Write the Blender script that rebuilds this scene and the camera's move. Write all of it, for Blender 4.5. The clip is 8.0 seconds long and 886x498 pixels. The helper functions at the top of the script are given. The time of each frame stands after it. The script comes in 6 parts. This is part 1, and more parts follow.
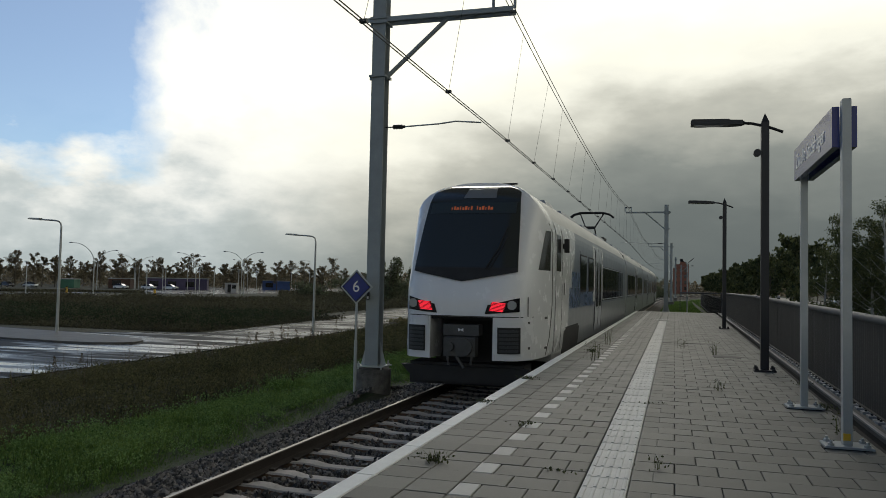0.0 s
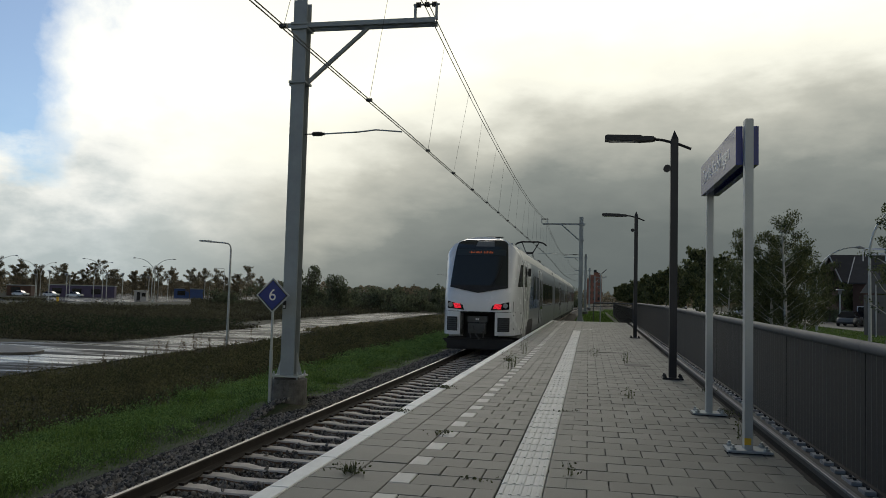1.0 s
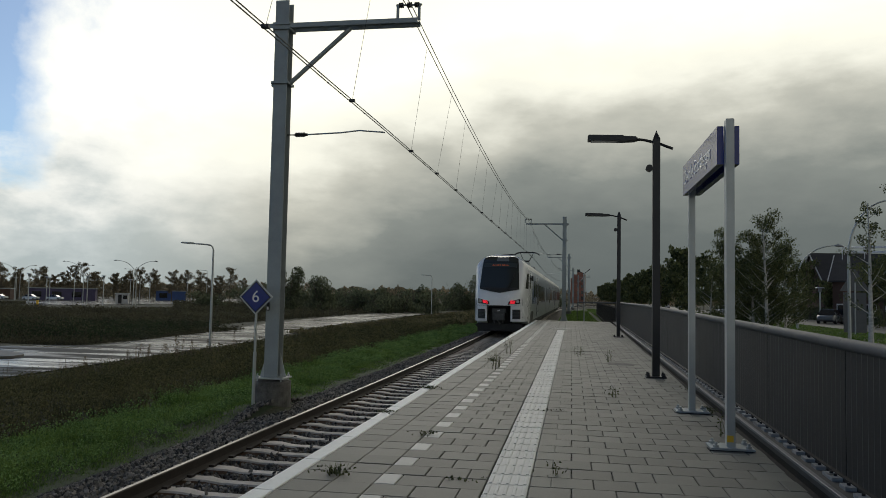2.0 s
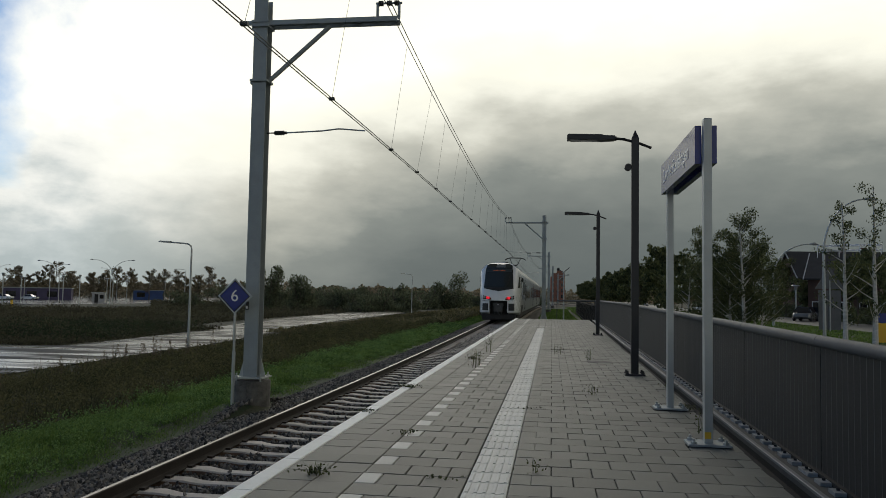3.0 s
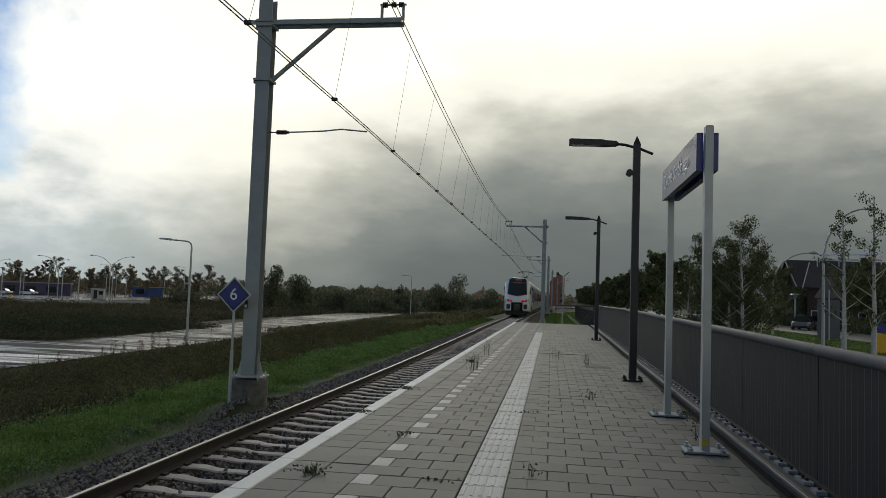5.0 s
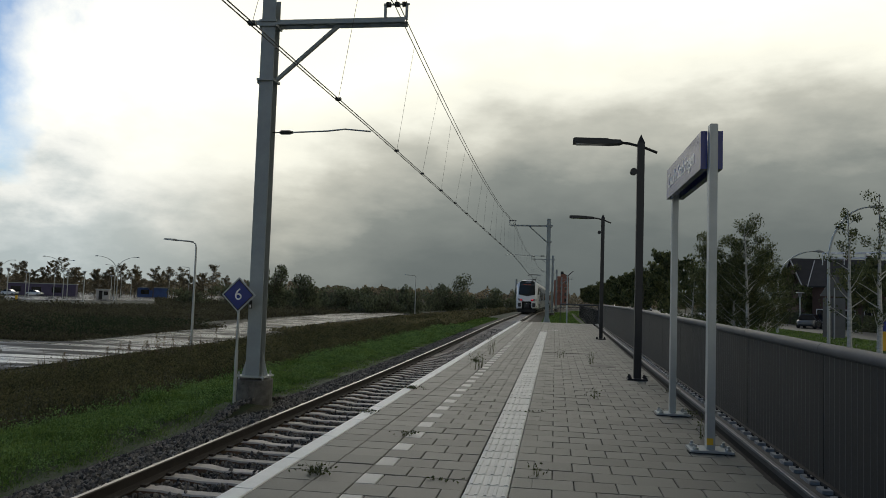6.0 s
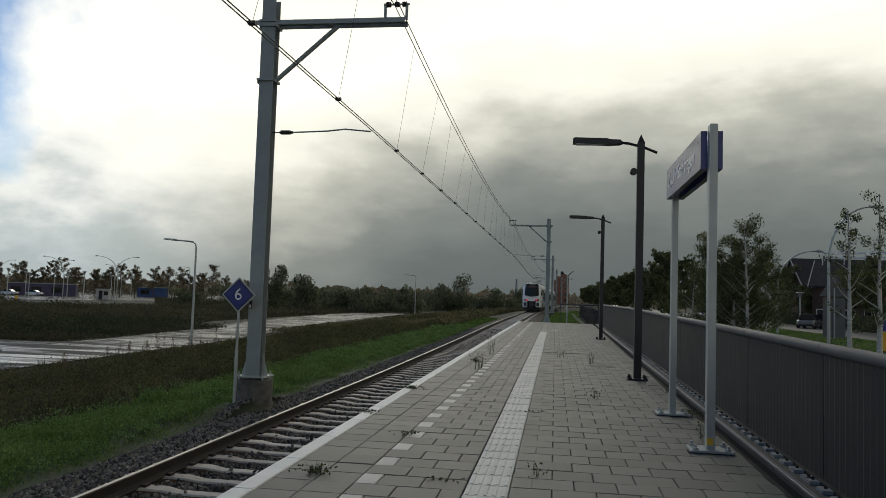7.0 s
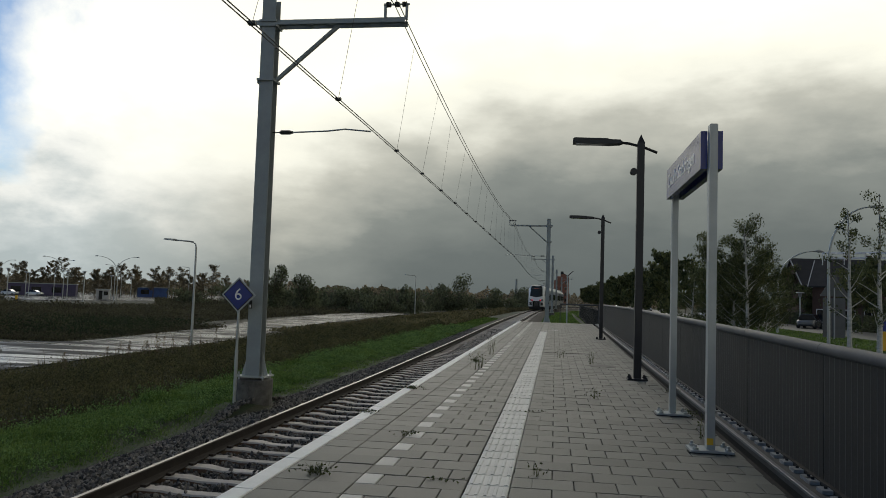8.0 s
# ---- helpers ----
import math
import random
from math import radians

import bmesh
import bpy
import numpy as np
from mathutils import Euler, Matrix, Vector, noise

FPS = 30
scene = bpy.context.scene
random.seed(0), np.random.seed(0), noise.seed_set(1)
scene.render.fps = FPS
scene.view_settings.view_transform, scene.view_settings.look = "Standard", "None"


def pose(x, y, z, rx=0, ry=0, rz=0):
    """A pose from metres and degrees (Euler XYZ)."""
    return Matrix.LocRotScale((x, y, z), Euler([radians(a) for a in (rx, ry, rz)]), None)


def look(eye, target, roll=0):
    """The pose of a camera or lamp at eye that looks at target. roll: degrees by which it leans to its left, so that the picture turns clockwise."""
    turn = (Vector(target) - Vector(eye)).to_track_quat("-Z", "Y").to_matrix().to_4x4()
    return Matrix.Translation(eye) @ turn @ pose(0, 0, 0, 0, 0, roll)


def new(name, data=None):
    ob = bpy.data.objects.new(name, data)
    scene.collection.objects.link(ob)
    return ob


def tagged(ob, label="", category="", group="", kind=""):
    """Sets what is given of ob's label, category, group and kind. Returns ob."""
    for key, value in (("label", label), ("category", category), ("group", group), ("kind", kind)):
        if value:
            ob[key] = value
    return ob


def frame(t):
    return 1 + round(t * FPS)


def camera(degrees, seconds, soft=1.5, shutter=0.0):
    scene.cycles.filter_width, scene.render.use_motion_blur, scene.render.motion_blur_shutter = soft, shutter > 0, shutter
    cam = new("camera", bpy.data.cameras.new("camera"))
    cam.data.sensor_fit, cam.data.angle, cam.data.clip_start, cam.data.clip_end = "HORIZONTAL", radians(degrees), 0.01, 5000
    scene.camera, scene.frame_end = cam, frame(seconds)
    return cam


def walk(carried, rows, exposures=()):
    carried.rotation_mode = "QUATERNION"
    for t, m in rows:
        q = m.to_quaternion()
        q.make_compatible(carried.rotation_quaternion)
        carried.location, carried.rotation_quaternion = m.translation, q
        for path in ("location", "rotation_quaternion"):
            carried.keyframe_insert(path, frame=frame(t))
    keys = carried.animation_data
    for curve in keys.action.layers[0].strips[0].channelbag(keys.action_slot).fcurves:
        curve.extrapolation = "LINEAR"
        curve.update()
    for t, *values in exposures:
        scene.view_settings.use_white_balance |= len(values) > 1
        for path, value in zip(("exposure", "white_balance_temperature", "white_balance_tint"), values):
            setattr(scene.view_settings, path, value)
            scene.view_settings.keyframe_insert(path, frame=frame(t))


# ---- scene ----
# Platform top is z = 0, the line runs along +y, the camera stands on the platform at x = 0, y = 0.
EYE = (0.0, 0.0, 1.33)
cam = camera(60.0, 8.0, 0.75)
PATH = [
    (0.0, 16.761, 2.604, -1.173), (0.5, 12.458, 3.122, -1.115), (1.0, 10.700, 3.427, -1.499),
    (1.5, 10.258, 3.533, -1.469), (2.0, 9.515, 3.490, -1.117), (2.2, 8.800, 3.475, -0.900),
    (3.3, 7.982, 3.409, -1.019), (3.5, 8.018, 3.387, -1.159), (4.0, 8.046, 3.462, -1.426),
    (4.5, 7.882, 3.597, -2.168), (4.7, 7.866, 3.599, -2.082), (5.8, 8.285, 3.546, -1.867),
    (6.0, 8.295, 3.540, -1.842), (8.0, 8.295, 3.540, -1.842)]
walk(cam, [(t, pose(*EYE, 90 + pitch, roll, yaw)) for t, yaw, pitch, roll in PATH])

# ---- sky and light ----
SUN_AZ, SUN_EL = -10.0, 30.0          # degrees: bearing from +y to the right, height


def build_world():
    world = bpy.data.worlds.new("sky")
    scene.world = world
    world.use_nodes = True
    nt = world.node_tree
    nt.nodes.clear()
    N, L = nt.nodes.new, nt.links.new

    def math_node(op, a, b=None, c=None, clamp=False):
        n = N("ShaderNodeMath")
        n.operation, n.use_clamp = op, clamp
        for k, v in enumerate((a, b, c)):
            if v is None:
                continue
            if isinstance(v, (int, float)):
                n.inputs[k].default_value = v
            else:
                L(v, n.inputs[k])
        return n.outputs[0]

    def ramp(value, stops, mode="LINEAR"):
        n = N("ShaderNodeValToRGB")
        n.color_ramp.interpolation = mode
        while len(n.color_ramp.elements) < len(stops):
            n.color_ramp.elements.new(0.5)
        for e, (p, c) in zip(n.color_ramp.elements, stops):
            e.position = p
            e.color = (c, c, c, 1) if isinstance(c, (int, float)) else (*c, 1)
        L(value, n.inputs[0])
        return n.outputs[0]

    def clouds(scale, detail, stretch, seed):
        m = N("ShaderNodeMapping")
        m.inputs["Location"].default_value = (seed, seed * 0.7, 0)
        m.inputs["Scale"].default_value = (1, 1, stretch)
        L(co.outputs["Generated"], m.inputs["Vector"])
        n = N("ShaderNodeTexNoise")
        n.inputs["Scale"].default_value, n.inputs["Detail"].default_value = scale, detail
        n.inputs["Roughness"].default_value = 0.55
        L(m.outputs[0], n.inputs["Vector"])
        return math_node("SUBTRACT", n.outputs["Fac"], 0.5)

    def mix(fac, a, b):
        n = N("ShaderNodeMix")
        n.data_type = "RGBA"
        L(fac, n.inputs[0])
        L(a, n.inputs[6])
        L(b, n.inputs[7])
        return n.outputs[2]

    co = N("ShaderNodeTexCoord")
    sep = N("ShaderNodeSeparateXYZ")
    L(co.outputs["Generated"], sep.inputs[0])
    x, y, z = sep.outputs
    az = math_node("MULTIPLY", math_node("ARCTAN2", x, y), 57.296)
    el = math_node("MULTIPLY", math_node("ARCSINE", z), 57.296)
    big, fine = clouds(3.0, 3, 2.2, 4.0), clouds(7.0, 7, 2.3, 9.0)
    # the front of the rain cloud: how high the dark bank stands at each bearing
    base = ramp(math_node("MULTIPLY_ADD", az, 1 / 180, 0.5),
                [(0.0, 0.30), (0.27, 0.12), (0.34, 0.185), (0.41, 0.28), (0.48, 0.43), (0.56, 0.44), (0.8, 0.42), (1.0, 0.36)])
    over = math_node("SUBTRACT", el, math_node("MULTIPLY", base, 30.0))
    v = math_node("MULTIPLY_ADD", over, 1 / 30, 0.5)
    v = math_node("ADD", v, math_node("MULTIPLY", big, 0.30))
    v = math_node("ADD", v, math_node("MULTIPLY", clouds(15.0, 6, 2.6, 5.0), 0.09))
    v = math_node("ADD", v, math_node("MULTIPLY", fine, 0.17), None, True)
    cloud = ramp(v, [(0.0, (0.110, 0.129, 0.129)), (0.22, (0.152, 0.173, 0.166)), (0.36, (0.255, 0.275, 0.253)), (0.48, (0.54, 0.54, 0.47)),
                     (0.58, (0.95, 0.94, 0.82)), (0.75, (1.25, 1.22, 1.02)), (1.0, (1.1, 1.08, 0.93))])
    # paler, bluish cumulus low over the fields
    pv = math_node("ADD", math_node("MULTIPLY_ADD", el, 1 / 15, 0.2), math_node("MULTIPLY", clouds(13.0, 7, 2.0, 2.0), 0.9), None, True)
    pale = ramp(pv, [(0.0, (0.46, 0.51, 0.50)), (0.3, (0.44, 0.50, 0.50)), (0.5, (0.58, 0.63, 0.62)), (0.72, (0.88, 0.89, 0.84)), (1.0, (1.12, 1.11, 1.02))])
    side = ramp(math_node("MULTIPLY_ADD", az, -1 / 30, -0.7 + 0.0), [(0.0, 0.0), (0.45, 1.0)])
    cover = mix(side, cloud, pale)
    # heavy cloud overhead, paler rain cloud low down behind
    turn = math_node("MULTIPLY_ADD", math_node("ABSOLUTE", math_node("ADD", az, 10.0)), 1 / 35, -58 / 35)
    roof = math_node("ADD", math_node("MAXIMUM", math_node("MULTIPLY_ADD", el, 1 / 14, -30 / 14), turn), math_node("MULTIPLY", big, 1.2), None, True)
    up = math_node("ADD", math_node("MULTIPLY_ADD", el, 1 / 45, 0.0), math_node("MULTIPLY", big, 0.5))
    heavy = ramp(up, [(0.0, BACK), (0.45, BACK), (0.95, TOP)])
    cover = mix(ramp(roof, [(0.0, 0.0), (1.0, 1.0)], "EASE"), cover, heavy)
    sky = N("ShaderNodeTexSky")
    sky.sky_type, sky.sun_disc = "NISHITA", False
    sky.sun_elevation, sky.sun_rotation = radians(SUN_EL), radians(SUN_AZ)
    sky.air_density, sky.dust_density = 1.0, 0.3
    tint = N("ShaderNodeMix")
    tint.data_type, tint.blend_type = "RGBA", "MULTIPLY"
    tint.inputs[0].default_value = 1.0
    L(sky.outputs[0], tint.inputs[6])
    tint.inputs[7].default_value = (SKY * 0.75, SKY * 0.92, SKY * 1.1, 1)
    # gap of clear sky beside the cloud's front
    edge = math_node("ADD", math_node("MULTIPLY_ADD", az, -1 / 16, -1.86), math_node("MULTIPLY", clouds(7.0, 7, 1.0, 6.0), 0.9))
    low = math_node("ADD", math_node("MULTIPLY_ADD", el, 1 / 4, -1.5), math_node("MULTIPLY", clouds(11.0, 7, 2.0, 1.0), 2.6))
    gap = math_node("MULTIPLY", ramp(edge, [(0.40, 0.0), (0.62, 1.0)]), ramp(low, [(0.2, 0.0), (0.9, 1.0)]))
    gap = math_node("MULTIPLY", gap, 0.9)
    final = mix(gap, cover, tint.outputs[2])
    bg = N("ShaderNodeBackground")
    bg.inputs[1].default_value = 1.0
    L(final, bg.inputs[0])
    out = N("ShaderNodeOutputWorld")
    L(bg.outputs[0], out.inputs[0])


SKY = 0.085
BACK, TOP = (0.53, 0.53, 0.475), (0.06, 0.062, 0.057)
build_world()
sun = new("sun", bpy.data.lights.new("sun", "SUN"))
sun.data.energy, sun.data.angle, sun.data.color = 0.5, radians(20), (1.0, 0.95, 0.86)
_a, _e = radians(SUN_AZ), radians(SUN_EL)
sun.matrix_world = look((math.sin(_a) * math.cos(_e) * 50, math.cos(_a) * math.cos(_e) * 50, math.sin(_e) * 50), (0, 0, 0))
scene.view_settings.exposure = 0.0

# ---- materials ----


def material(name, color, rough=0.7, metal=0.0, vary=0.25, scale=3.0, fine=40.0, bump=0.15, spec=0.5, second=None, island=0.0, obj=0.0,
             stretch=(1, 1, 1), dist=0.01, coat=0.0, through_light=0.0):
    """Two scales of colour variation and a fine relief; island and obj vary pieces."""
    m = bpy.data.materials.new(name)
    m.use_nodes = True
    nt = m.node_tree
    N, L = nt.nodes.new, nt.links.new
    b = nt.nodes["Principled BSDF"]
    b.inputs["Roughness"].default_value, b.inputs["Metallic"].default_value = rough, metal
    b.inputs["Specular IOR Level"].default_value = spec
    b.inputs["Coat Weight"].default_value = coat
    co = N("ShaderNodeTexCoord")
    mp = N("ShaderNodeMapping")
    mp.inputs["Scale"].default_value = stretch
    L(co.outputs["Object"], mp.inputs["Vector"])
    n1, n2 = N("ShaderNodeTexNoise"), N("ShaderNodeTexNoise")
    for n, s, d in ((n1, scale, 5), (n2, fine, 4)):
        n.inputs["Scale"].default_value, n.inputs["Detail"].default_value = s, d
        n.inputs["Roughness"].default_value = 0.6
        L(mp.outputs[0], n.inputs["Vector"])

    def math_node(op, a, b_):
        n = N("ShaderNodeMath")
        n.operation = op
        for k, v in enumerate((a, b_)):
            if isinstance(v, (int, float)):
                n.inputs[k].default_value = v
            else:
                L(v, n.inputs[k])
        return n.outputs[0]
    amount = math_node("ADD", math_node("MULTIPLY", n1.outputs["Fac"], 0.65), math_node("MULTIPLY", n2.outputs["Fac"], 0.35))
    if island:
        g = N("ShaderNodeNewGeometry")
        amount = math_node("ADD", amount, math_node("MULTIPLY", math_node("SUBTRACT", g.outputs["Random Per Island"], 0.5), island))
    if obj:
        g = N("ShaderNodeObjectInfo")
        amount = math_node("ADD", amount, math_node("MULTIPLY", math_node("SUBTRACT", g.outputs["Random"], 0.5), obj))
    r = N("ShaderNodeValToRGB")
    lo = tuple(c * (1 - vary) for c in color)
    hi = tuple(min(1, c * (1 + vary)) for c in (second or color))
    r.color_ramp.elements[0].position, r.color_ramp.elements[0].color = 0.28, (*lo, 1)
    r.color_ramp.elements[1].position, r.color_ramp.elements[1].color = 0.72, (*hi, 1)
    L(amount, r.inputs[0])
    L(r.outputs[0], b.inputs["Base Color"])
    rr = math_node("ADD", math_node("MULTIPLY", n2.outputs["Fac"], 0.25), rough - 0.125)
    L(rr, b.inputs["Roughness"])
    if bump:
        bp = N("ShaderNodeBump")
        bp.inputs["Strength"].default_value, bp.inputs["Distance"].default_value = bump, dist
        L(n2.outputs["Fac"], bp.inputs["Height"])
        L(bp.outputs[0], b.inputs["Normal"])
    if through_light:
        t, mx = N("ShaderNodeBsdfTranslucent"), N("ShaderNodeMixShader")
        L(r.outputs[0], t.inputs["Color"])
        mx.inputs[0].default_value = through_light
        L(b.outputs[0], mx.inputs[1])
        L(t.outputs[0], mx.inputs[2])
        L(mx.outputs[0], nt.nodes["Material Output"].inputs["Surface"])
    return m


def plain(name, color, rough=0.5, metal=0.0, spec=0.5, emit=0.0, coat=0.0):
    m = bpy.data.materials.new(name)
    m.use_nodes = True
    b = m.node_tree.nodes["Principled BSDF"]
    b.inputs["Base Color"].default_value = (*color, 1)
    b.inputs["Roughness"].default_value, b.inputs["Metallic"].default_value = rough, metal
    b.inputs["Specular IOR Level"].default_value = spec
    b.inputs["Coat Weight"].default_value = coat
    if emit:
        b.inputs["Emission Color"].default_value = (*color, 1)
        b.inputs["Emission Strength"].default_value = emit
    return m


M_PAVER = material("paver", (0.116, 0.118, 0.100), 0.64, vary=0.26, scale=1.6, fine=90, bump=0.25, spec=0.45, island=0.35, obj=0.35, dist=0.004)
M_TACT = material("tactile_concrete", (0.60, 0.60, 0.56), 0.6, vary=0.18, scale=3, fine=80, bump=0.2, obj=0.2, island=0.2, dist=0.004)
M_WHITE = material("white_stone", (0.84, 0.85, 0.82), 0.6, vary=0.12, scale=4, fine=70, bump=0.15, obj=0.2, dist=0.004)
M_MARK = material("marker_stone", (0.46, 0.46, 0.43), 0.6, vary=0.2, scale=4, fine=70, bump=0.15, obj=0.3, dist=0.004)
M_JOINT = material("joint_sand", (0.035, 0.034, 0.027), 0.9, vary=0.4, scale=8, fine=120, bump=0.3)
M_CONC = material("concrete", (0.30, 0.29, 0.27), 0.8, vary=0.3, scale=3, fine=60, bump=0.3)
M_SLEEPER = material("sleeper_concrete", (0.42, 0.385, 0.335), 0.75, vary=0.28, scale=5, fine=60, bump=0.25, obj=0.25, second=(0.50, 0.45, 0.40))
M_BALLAST = material("ballast", (0.088, 0.087, 0.083), 0.7, vary=0.65, scale=3, fine=120, bump=0.4, island=1.0, second=(0.125, 0.113, 0.10))
M_RAILRUST = material("rail_rust", (0.026, 0.019, 0.015), 0.8, vary=0.35, scale=6, fine=60, bump=0.25)
M_RAILTOP = material("rail_top", (0.20, 0.18, 0.165), 0.34, metal=1.0, vary=0.1, scale=3, fine=80, bump=0.03)
M_GALV = material("galvanised_steel", (0.44, 0.46, 0.45), 0.5, metal=0.55, vary=0.12, scale=4, fine=50, bump=0.06)
M_MAST = material("mast_steel", (0.30, 0.33, 0.335), 0.6, metal=0.25, vary=0.15, scale=3, fine=60, bump=0.1)
M_BLACK = material("black_paint", (0.018, 0.018, 0.02), 0.45, vary=0.3, scale=4, fine=60, bump=0.05)
# paler than the fence: light caught on plank edges, put into the colour
M_LITEDGE = material("fence_lit_edge", (0.085, 0.087, 0.09), 0.5, vary=0.2, scale=3, fine=40, bump=0.0)
M_FENCE = material("fence_dark", (0.0165, 0.0172, 0.0182), 0.62, vary=0.22, scale=1.5, fine=40, bump=0.06, spec=0.25)
M_WIRE = plain("wire", (0.05, 0.05, 0.05), 0.5, 0.6)
M_GRASS = material("verge_grass", (0.055, 0.140, 0.022), 0.85, vary=0.45, scale=0.8, fine=12, bump=0.6, dist=0.05, island=0.35, second=(0.135, 0.205, 0.05), through_light=0.45)
M_SOIL = material("verge_soil", (0.035, 0.05, 0.016), 0.9, vary=0.5, scale=2, fine=30, bump=0.6, dist=0.03)
M_HANDRAIL = material("handrail_grey", (0.085, 0.088, 0.092), 0.66, metal=0.0, vary=0.2, scale=4, fine=40, bump=0.04)
M_FIELD = material("field_weeds", (0.03, 0.038, 0.016), 0.9, vary=0.5, scale=0.25, fine=6, bump=0.7, dist=0.08, island=0.45, second=(0.05, 0.048, 0.024))
M_ROAD = material("wet_asphalt", (0.02, 0.02, 0.021), 0.13, vary=0.5, scale=0.35, fine=0.9, bump=0.02, spec=0.32, stretch=(0.12, 1, 1))


def wet_streaks(m):
    """Puddles that mirror beside streaks of damp, rougher asphalt."""
    nt = m.node_tree
    N, L = nt.nodes.new, nt.links.new
    b = nt.nodes["Principled BSDF"]
    co, mp, n, r, r2 = N("ShaderNodeTexCoord"), N("ShaderNodeMapping"), N("ShaderNodeTexNoise"), N("ShaderNodeValToRGB"), N("ShaderNodeValToRGB")
    mp.inputs["Scale"].default_value = (0.10, 0.75, 1)
    mp.inputs["Rotation"].default_value = (0, 0, math.radians(8))
    n.inputs["Scale"].default_value, n.inputs["Detail"].default_value, n.inputs["Distortion"].default_value = 1.0, 5, 0.6
    L(co.outputs["Object"], mp.inputs["Vector"])
    L(mp.outputs[0], n.inputs["Vector"])
    for q, lo, hi in ((r, 0.10, 0.55), (r2, 0.42, 0.04)):
        q.color_ramp.elements[0].position, q.color_ramp.elements[0].color = 0.41, (lo, lo, lo, 1)
        q.color_ramp.elements[1].position, q.color_ramp.elements[1].color = 0.55, (hi, hi, hi, 1)
        L(n.outputs["Fac"], q.inputs[0])
    L(r.outputs[0], b.inputs["Roughness"])
    L(r2.outputs[0], b.inputs["Specular IOR Level"])


wet_streaks(M_ROAD)
M_ASPH = material("asphalt", (0.10, 0.10, 0.10), 0.45, vary=0.2, scale=0.3, fine=30, bump=0.1)
M_LEAF = material("leaves", (0.052, 0.082, 0.030), 0.75, vary=0.5, scale=1.0, fine=8, bump=0.0, island=0.5, second=(0.095, 0.105, 0.042), through_light=0.35)
M_BUSH = material("bush_leaves", (0.108, 0.125, 0.072), 0.8, vary=0.5, scale=0.5, fine=6, bump=0.0, island=0.5, through_light=0.4)
M_BARK = material("bark", (0.10, 0.085, 0.065), 0.9, vary=0.4, scale=6, fine=40, bump=0.4)
M_BIRCH = material("birch_bark", (0.50, 0.48, 0.44), 0.8, vary=0.45, scale=7, fine=30, bump=0.3, stretch=(1, 1, 3))
M_BODYW = material("train_white", (0.80, 0.81, 0.82), 0.25, vary=0.05, scale=0.8, fine=3, bump=0.0, coat=0.3)
M_BODYB = material("train_blue", (0.10, 0.155, 0.27), 0.28, vary=0.04, scale=0.8, fine=3, bump=0.0, coat=0.3)
M_BODYG = material("train_grey", (0.17, 0.20, 0.245), 0.32, vary=0.08, scale=0.8, fine=3, bump=0.0, coat=0.2)
M_PALE = material("train_pale", (0.45, 0.48, 0.52), 0.3, vary=0.08, scale=0.8, fine=3, bump=0.0, coat=0.2)
M_SILL = material("train_sill", (0.27, 0.29, 0.31), 0.35, vary=0.12, scale=0.8, fine=3, bump=0.0, coat=0.2)
M_SCREEN = plain("windscreen_glass", (0.030, 0.034, 0.032), 0.10, 0.0, 0.55)
M_TAILBASE = plain("tail_base", (0.16, 0.005, 0.012), 0.25)
M_CABGLASS = plain("cab_glass", (0.05, 0.05, 0.045), 0.1)
M_ROOFGREY = material("train_roof", (0.52, 0.53, 0.52), 0.4, vary=0.12, scale=0.8, fine=3, bump=0.0)
M_BAND = plain("band_dark", (0.03, 0.035, 0.042), 0.12)
M_GLASS = plain("dark_glass", (0.012, 0.014, 0.018), 0.06, 0.0, 0.55)
M_UNDER = material("underframe", (0.02, 0.02, 0.021), 0.75, vary=0.4, scale=4, fine=30, bump=0.2)
M_RED = plain("tail_light", (1.0, 0.02, 0.045), 0.3, emit=1.15)
M_LENS = plain("lamp_lens", (0.35, 0.36, 0.37), 0.15, 0.3)
M_AMBER = plain("display_amber", (0.60, 0.14, 0.05), 0.4, emit=0.14)
M_SIGNBLUE = plain("sign_blue", (0.012, 0.028, 0.20), 0.22, 0, 0.5)
M_LETTER = plain("letter_white", (0.85, 0.85, 0.86), 0.22, 0, 0.5, coat=1.0)
M_FOUND = material("stained_concrete", (0.07, 0.067, 0.062), 0.85, vary=0.5, scale=4, fine=40, bump=0.4, second=(0.15, 0.143, 0.13))
M_SIGNWHITE = plain("sign_white", (0.75, 0.75, 0.76), 0.4)
M_WEED = material("weeds", (0.034, 0.048, 0.017), 0.9, vary=0.6, scale=0.28, fine=1.6, bump=0.0, island=0.34, second=(0.085, 0.080, 0.036), through_light=0.35)
M_HEATH = material("brown_field_weeds", (0.066, 0.058, 0.038), 0.9, vary=0.5, scale=0.12, fine=1.2, bump=0.0, island=0.4, second=(0.088, 0.086, 0.05), through_light=0.35)
M_TRACKWEED = material("trackside_weeds", (0.105, 0.112, 0.05), 0.9, vary=0.55, scale=0.12, fine=1.2, bump=0.0, island=0.4, second=(0.15, 0.132, 0.07), through_light=0.35)
M_PLANT = material("joint_weed", (0.045, 0.066, 0.022), 0.85, vary=0.5, scale=3, fine=12, bump=0.0, island=0.4, second=(0.09, 0.10, 0.045), through_light=0.3)
M_TUFT = material("tuft_leaves", (0.065, 0.155, 0.040), 0.8, vary=0.5, scale=0.9, fine=6, bump=0.0, island=0.4, second=(0.16, 0.26, 0.08), through_light=0.4)
M_SCRUB = material("scrub", (0.030, 0.046, 0.020), 0.9, vary=0.5, scale=0.3, fine=6, bump=0.0, island=0.5, through_light=0.30)
